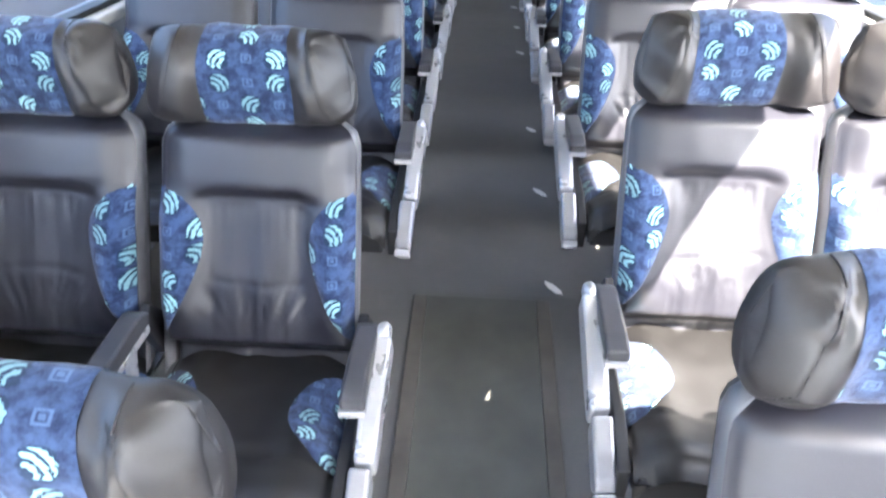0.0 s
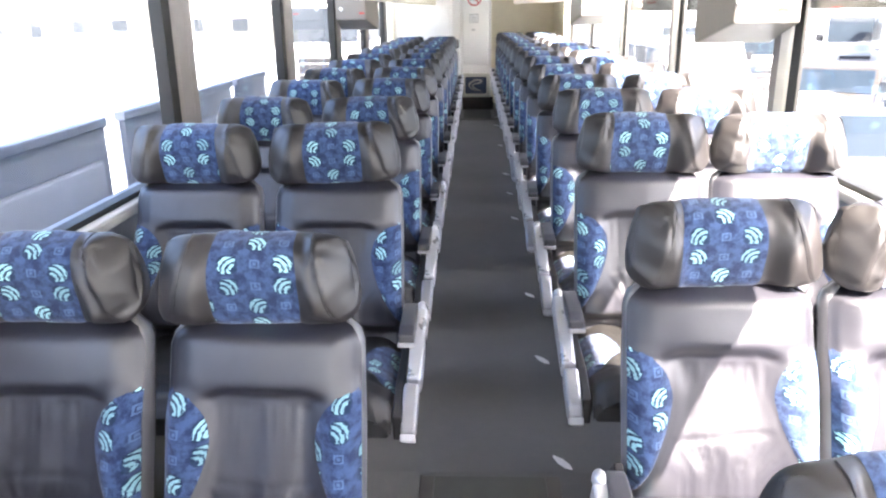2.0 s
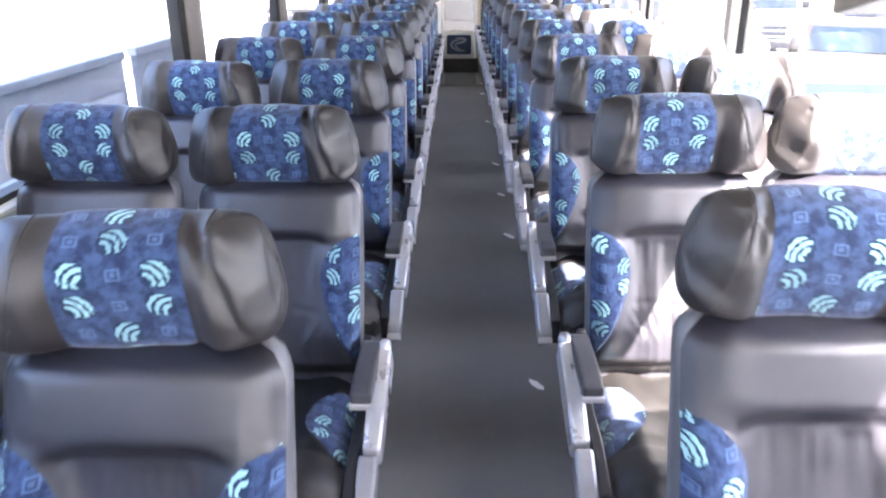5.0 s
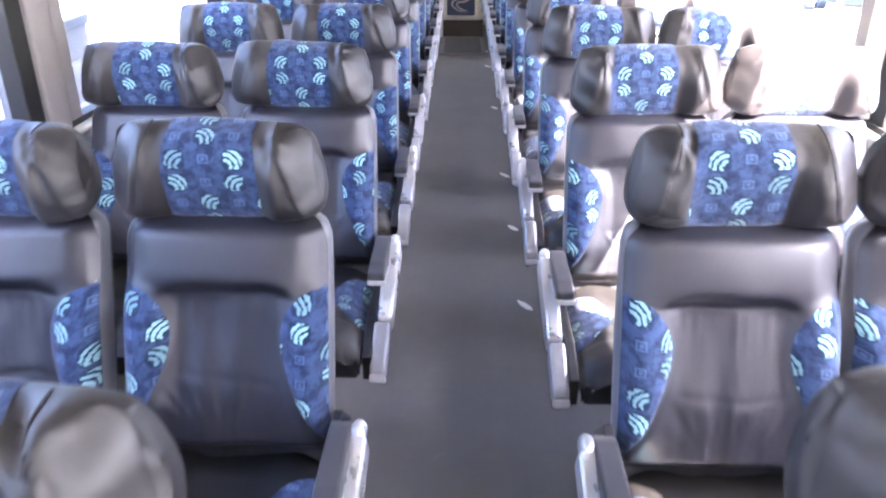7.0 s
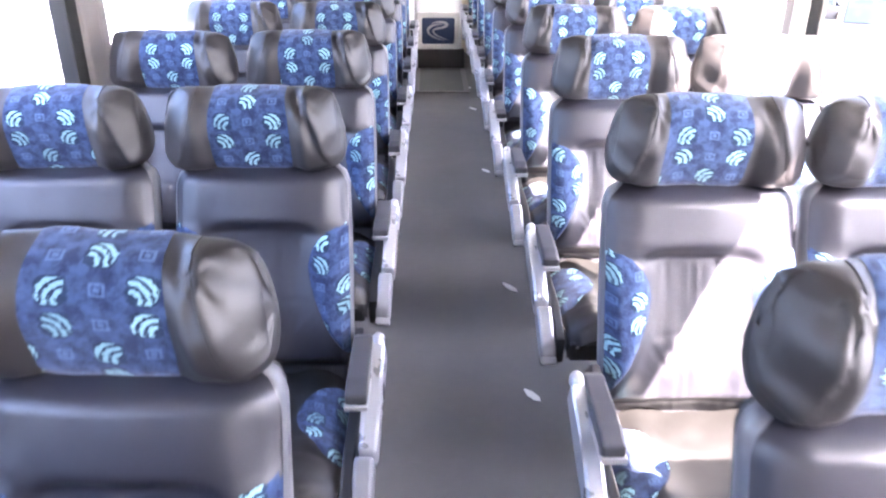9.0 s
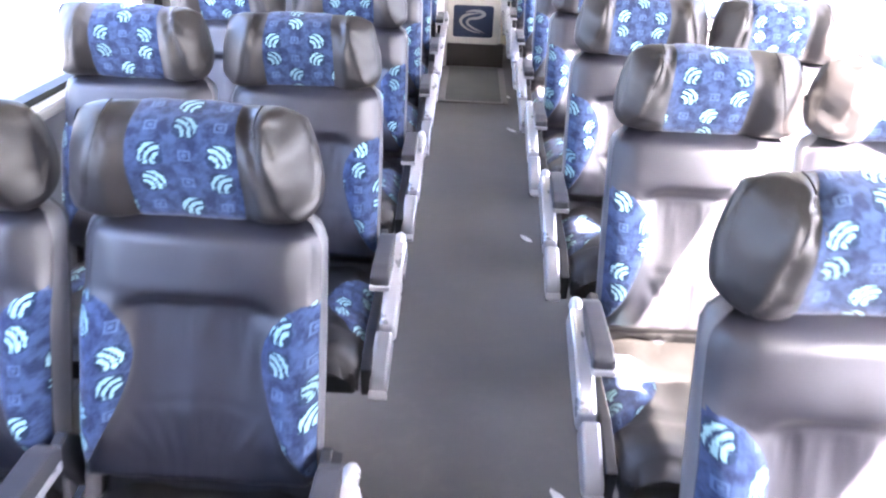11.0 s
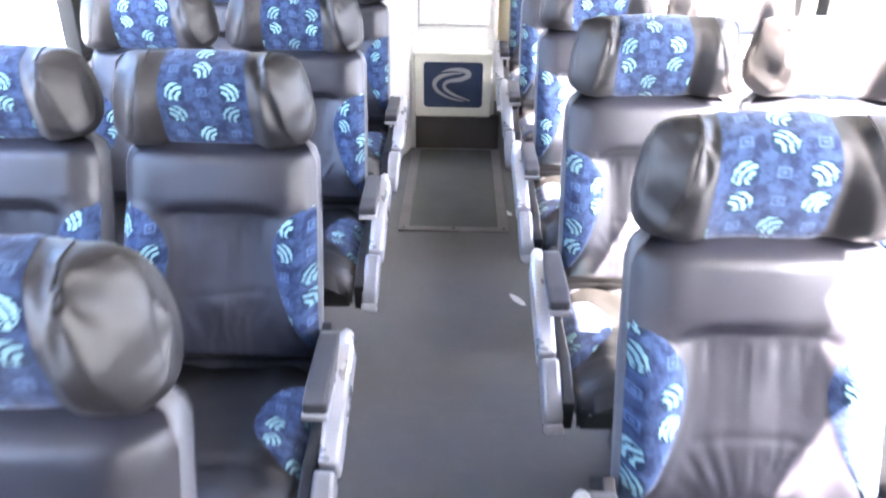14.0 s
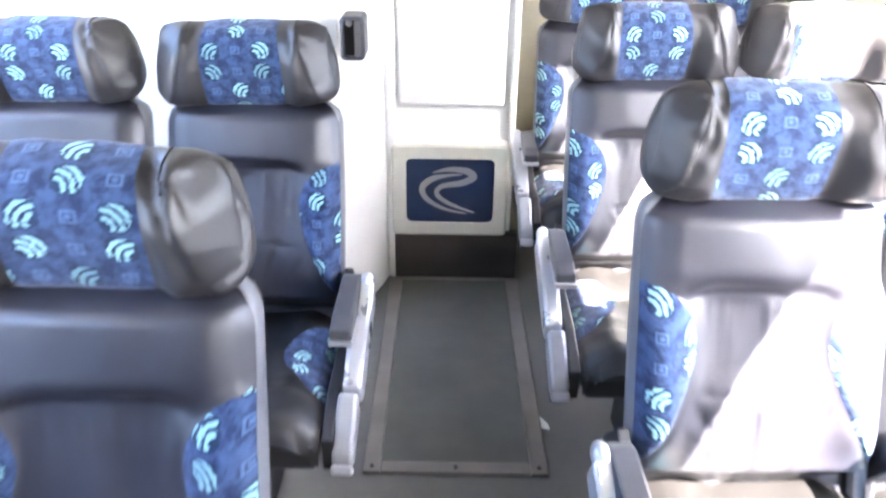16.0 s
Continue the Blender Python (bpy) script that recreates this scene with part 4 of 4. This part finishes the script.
def vehicle(name, label, category, at, yaw, length, width, height, nose, paint, glass=M_CARGLASS):
    """A van, truck or car: body with bonnet, glasshouse, windscreen and wheels. Faces -y."""
    car = thing(name, label, category, "parked vehicles", at=pose(*at, 0, 0, yaw))
    h, w = height, width / 2
    outline = [(0.0, 0.35), (0.0, 0.55 * h), (nose * 0.75, 0.62 * h), (nose * 1.35, h), (length, h), (length, 0.35)]
    part("body", prism_me("body", outline, "x", -w, w, paint, 0.06, 2), car)
    a, b = Vector((nose * 0.75, 0.62 * h)), Vector((nose * 1.35, h))
    d = (b - a).normalized()
    nrm = Vector((-d.y, d.x)) * 0.02
    p = [a + d * 0.08 + nrm, b - d * 0.10 + nrm, b - d * 0.10 - nrm, a + d * 0.08 - nrm]
    part("windscreen", prism_me("windscreen", [tuple(q) for q in p], "x", -w + 0.12, w - 0.12, glass, 0.01), car, "blue-tinted windscreen")
    for s in (-1, 1):
        xs = sorted((s * (w + 0.004), s * (w - 0.03)))
        part("side_window", box_me("side_window", (xs[0], nose * 1.45, 0.62 * h), (xs[1], min(length - 0.3, nose * 1.45 + 1.1), 0.92 * h), M_CARGLASS, 0.01), car)
        part("headlight", box_me("headlight", (s * w * 0.75 - 0.13, -0.015, 0.42 * h), (s * w * 0.75 + 0.13, 0.02, 0.50 * h), M_SIGN, 0.01), car)
        for yy in (nose * 0.7, length - 0.9):
            bm = bmesh.new()
            bmesh.ops.create_cone(bm, segments=28, radius1=0.36, radius2=0.36, depth=0.22, cap_ends=True,
                                  matrix=Matrix.Translation((s * (w - 0.09), yy, 0.36)) @ Matrix.Rotation(math.pi / 2, 4, "Y"))
            wheel = part("wheel", bm_mesh("wheel", bm, M_TYRE), car)
            bm = bmesh.new()
            bmesh.ops.create_cone(bm, segments=20, radius1=0.20, radius2=0.18, depth=0.24, cap_ends=True,
                                  matrix=Matrix.Translation((s * (w - 0.085), yy, 0.36)) @ Matrix.Rotation(math.pi / 2, 4, "Y"))
            part("rim", bm_mesh("rim", bm, M_ALU), wheel)
    part("bumper", box_me("bumper", (-w + 0.05, -0.08, 0.30), (w - 0.05, 0.05, 0.52), M_BLACK, 0.02), car, "black bumper")
    grille = part("grille", box_me("grille", (-w * 0.55, -0.02, 0.56), (w * 0.55, 0.015, 0.50 * h), M_BLACK, 0.01), car, "black grille")
    for k in range(3):
        zz = 0.56 + (k + 0.5) / 3 * (0.50 * h - 0.56)
        part("bar", box_me("bar", (-w * 0.53, -0.03, zz - 0.012), (w * 0.53, -0.015, zz + 0.012), M_ALU), grille)
    for s in (-1, 1):
        xs = sorted((s * (w + 0.005), s * (w + 0.24)))
        part("mirror", box_me("mirror", (xs[0], nose * 0.95, 0.66 * h), (xs[1], nose * 0.95 + 0.10, 0.66 * h + 0.24), M_BLACK, 0.02), car, "black door mirror")
        ys = nose * 1.45 + 1.18
        while ys + 0.6 < length - 0.2:
            xs = sorted((s * (w + 0.004), s * (w - 0.03)))
            part("side_window", box_me("side_window", (xs[0], ys, 0.62 * h), (xs[1], min(length - 0.25, ys + 1.0), 0.92 * h), M_CARGLASS, 0.01), car)
            ys += 1.1
        xs = sorted((s * (w + 0.012), s * (w - 0.03)))
        part("sill_strip", box_me("sill_strip", (xs[0], nose * 1.2, 0.36), (xs[1], length - 1.35, 0.46), M_BLACK, 0.008), car, "black lower strip")
    return car


vehicle("parked_truck", "white truck with a blue-tinted windscreen parked in the yard", "truck", (11.6, 19.8, -1.42), -24, 6.5, 2.3, 2.6, 1.1, M_CARWHITE)
vehicle("parked_van", "white van parked in the sunlit yard", "van", (5.6, 17.5, -1.42), 4, 5.2, 2.0, 2.1, 1.0, M_CARWHITE)
vehicle("parked_car", "pale grey car parked in the sunlit yard", "car", (4.6, 8.5, -1.42), -6, 4.4, 1.8, 1.5, 1.3, M_SILVER)
vehicle("parked_truck", "white truck with a blue-tinted windscreen parked in a row", "truck", (12.6, 25.5, -1.42), -22, 6.5, 2.3, 2.6, 1.1, M_CARWHITE)
vehicle("parked_van", "white van parked in a row in the yard", "van", (9.2, 24.5, -1.42), -14, 5.2, 2.0, 2.1, 1.0, M_CARWHITE)
vehicle("parked_van", "white van parked in a row in the yard", "van", (8.4, 31.0, -1.42), -10, 5.2, 2.0, 2.2, 1.0, M_CARWHITE)
vehicle("parked_car", "dark blue car parked far across the yard", "car", (6.4, 30.0, -1.42), -8, 4.4, 1.8, 1.5, 1.3, M_BLUEGREY)
vehicle("parked_car", "dark tan car parked in a row in the yard", "car", (7.6, 16.5, -1.42), -30, 4.4, 1.8, 1.5, 1.3, M_CARTAN)
vehicle("parked_car", "dark grey car parked in a row in the yard", "car", (9.6, 13.2, -1.42), -38, 4.4, 1.8, 1.5, 1.3, M_CARGREY)
vehicle("parked_van", "dark grey van parked in a row in the yard", "van", (6.6, 22.0, -1.42), -16, 5.0, 2.0, 2.1, 1.0, M_CARGREY)
vehicle("parked_bus", "white bus parked far across the yard", "bus", (-4.7, 23.0, -1.42), 2, 11.0, 2.5, 3.1, 0.5, M_CARWHITE, M_PALEGLASS)


def depot(at, size, label):
    b = thing("depot_building", label, "building", "depot buildings", at=pose(*at))
    sx, sy, sz = size
    part("wall", box_me("wall", (-sx, -sy, 0), (sx, sy, sz), M_BUILD), b)
    part("roof", box_me("roof", (-sx - 0.3, -sy - 0.3, sz), (sx + 0.3, sy + 0.3, sz + 0.3), M_ROOF, 0.03), b)
    for k in range(10):
        y = -sy + (k + 0.5) * 2 * sy / 10
        for s in (-1, 1):
            xs = sorted((s * (sx + 0.03), s * (sx - 0.1)))
            win = part("window", box_me("window", (xs[0], y - 0.7, 1.4), (xs[1], y + 0.7, 2.5), M_PALEGLASS), b)
            part("frame", box_me("frame", (xs[0] - 0.02, y - 0.8, 2.5), (xs[1] + 0.02, y + 0.8, 2.6), M_WHITE), win)


depot((34, 30, -1.42), (6, 22, 6), "pale low depot building across the yard")
depot((-26, 72, -1.42, 0, 0, 90), (4, 18, 5), "pale low depot building with blue-grey windows far across the yard")
depot((-38, 34, -1.42), (6, 24, 5), "pale low depot building across the yard")
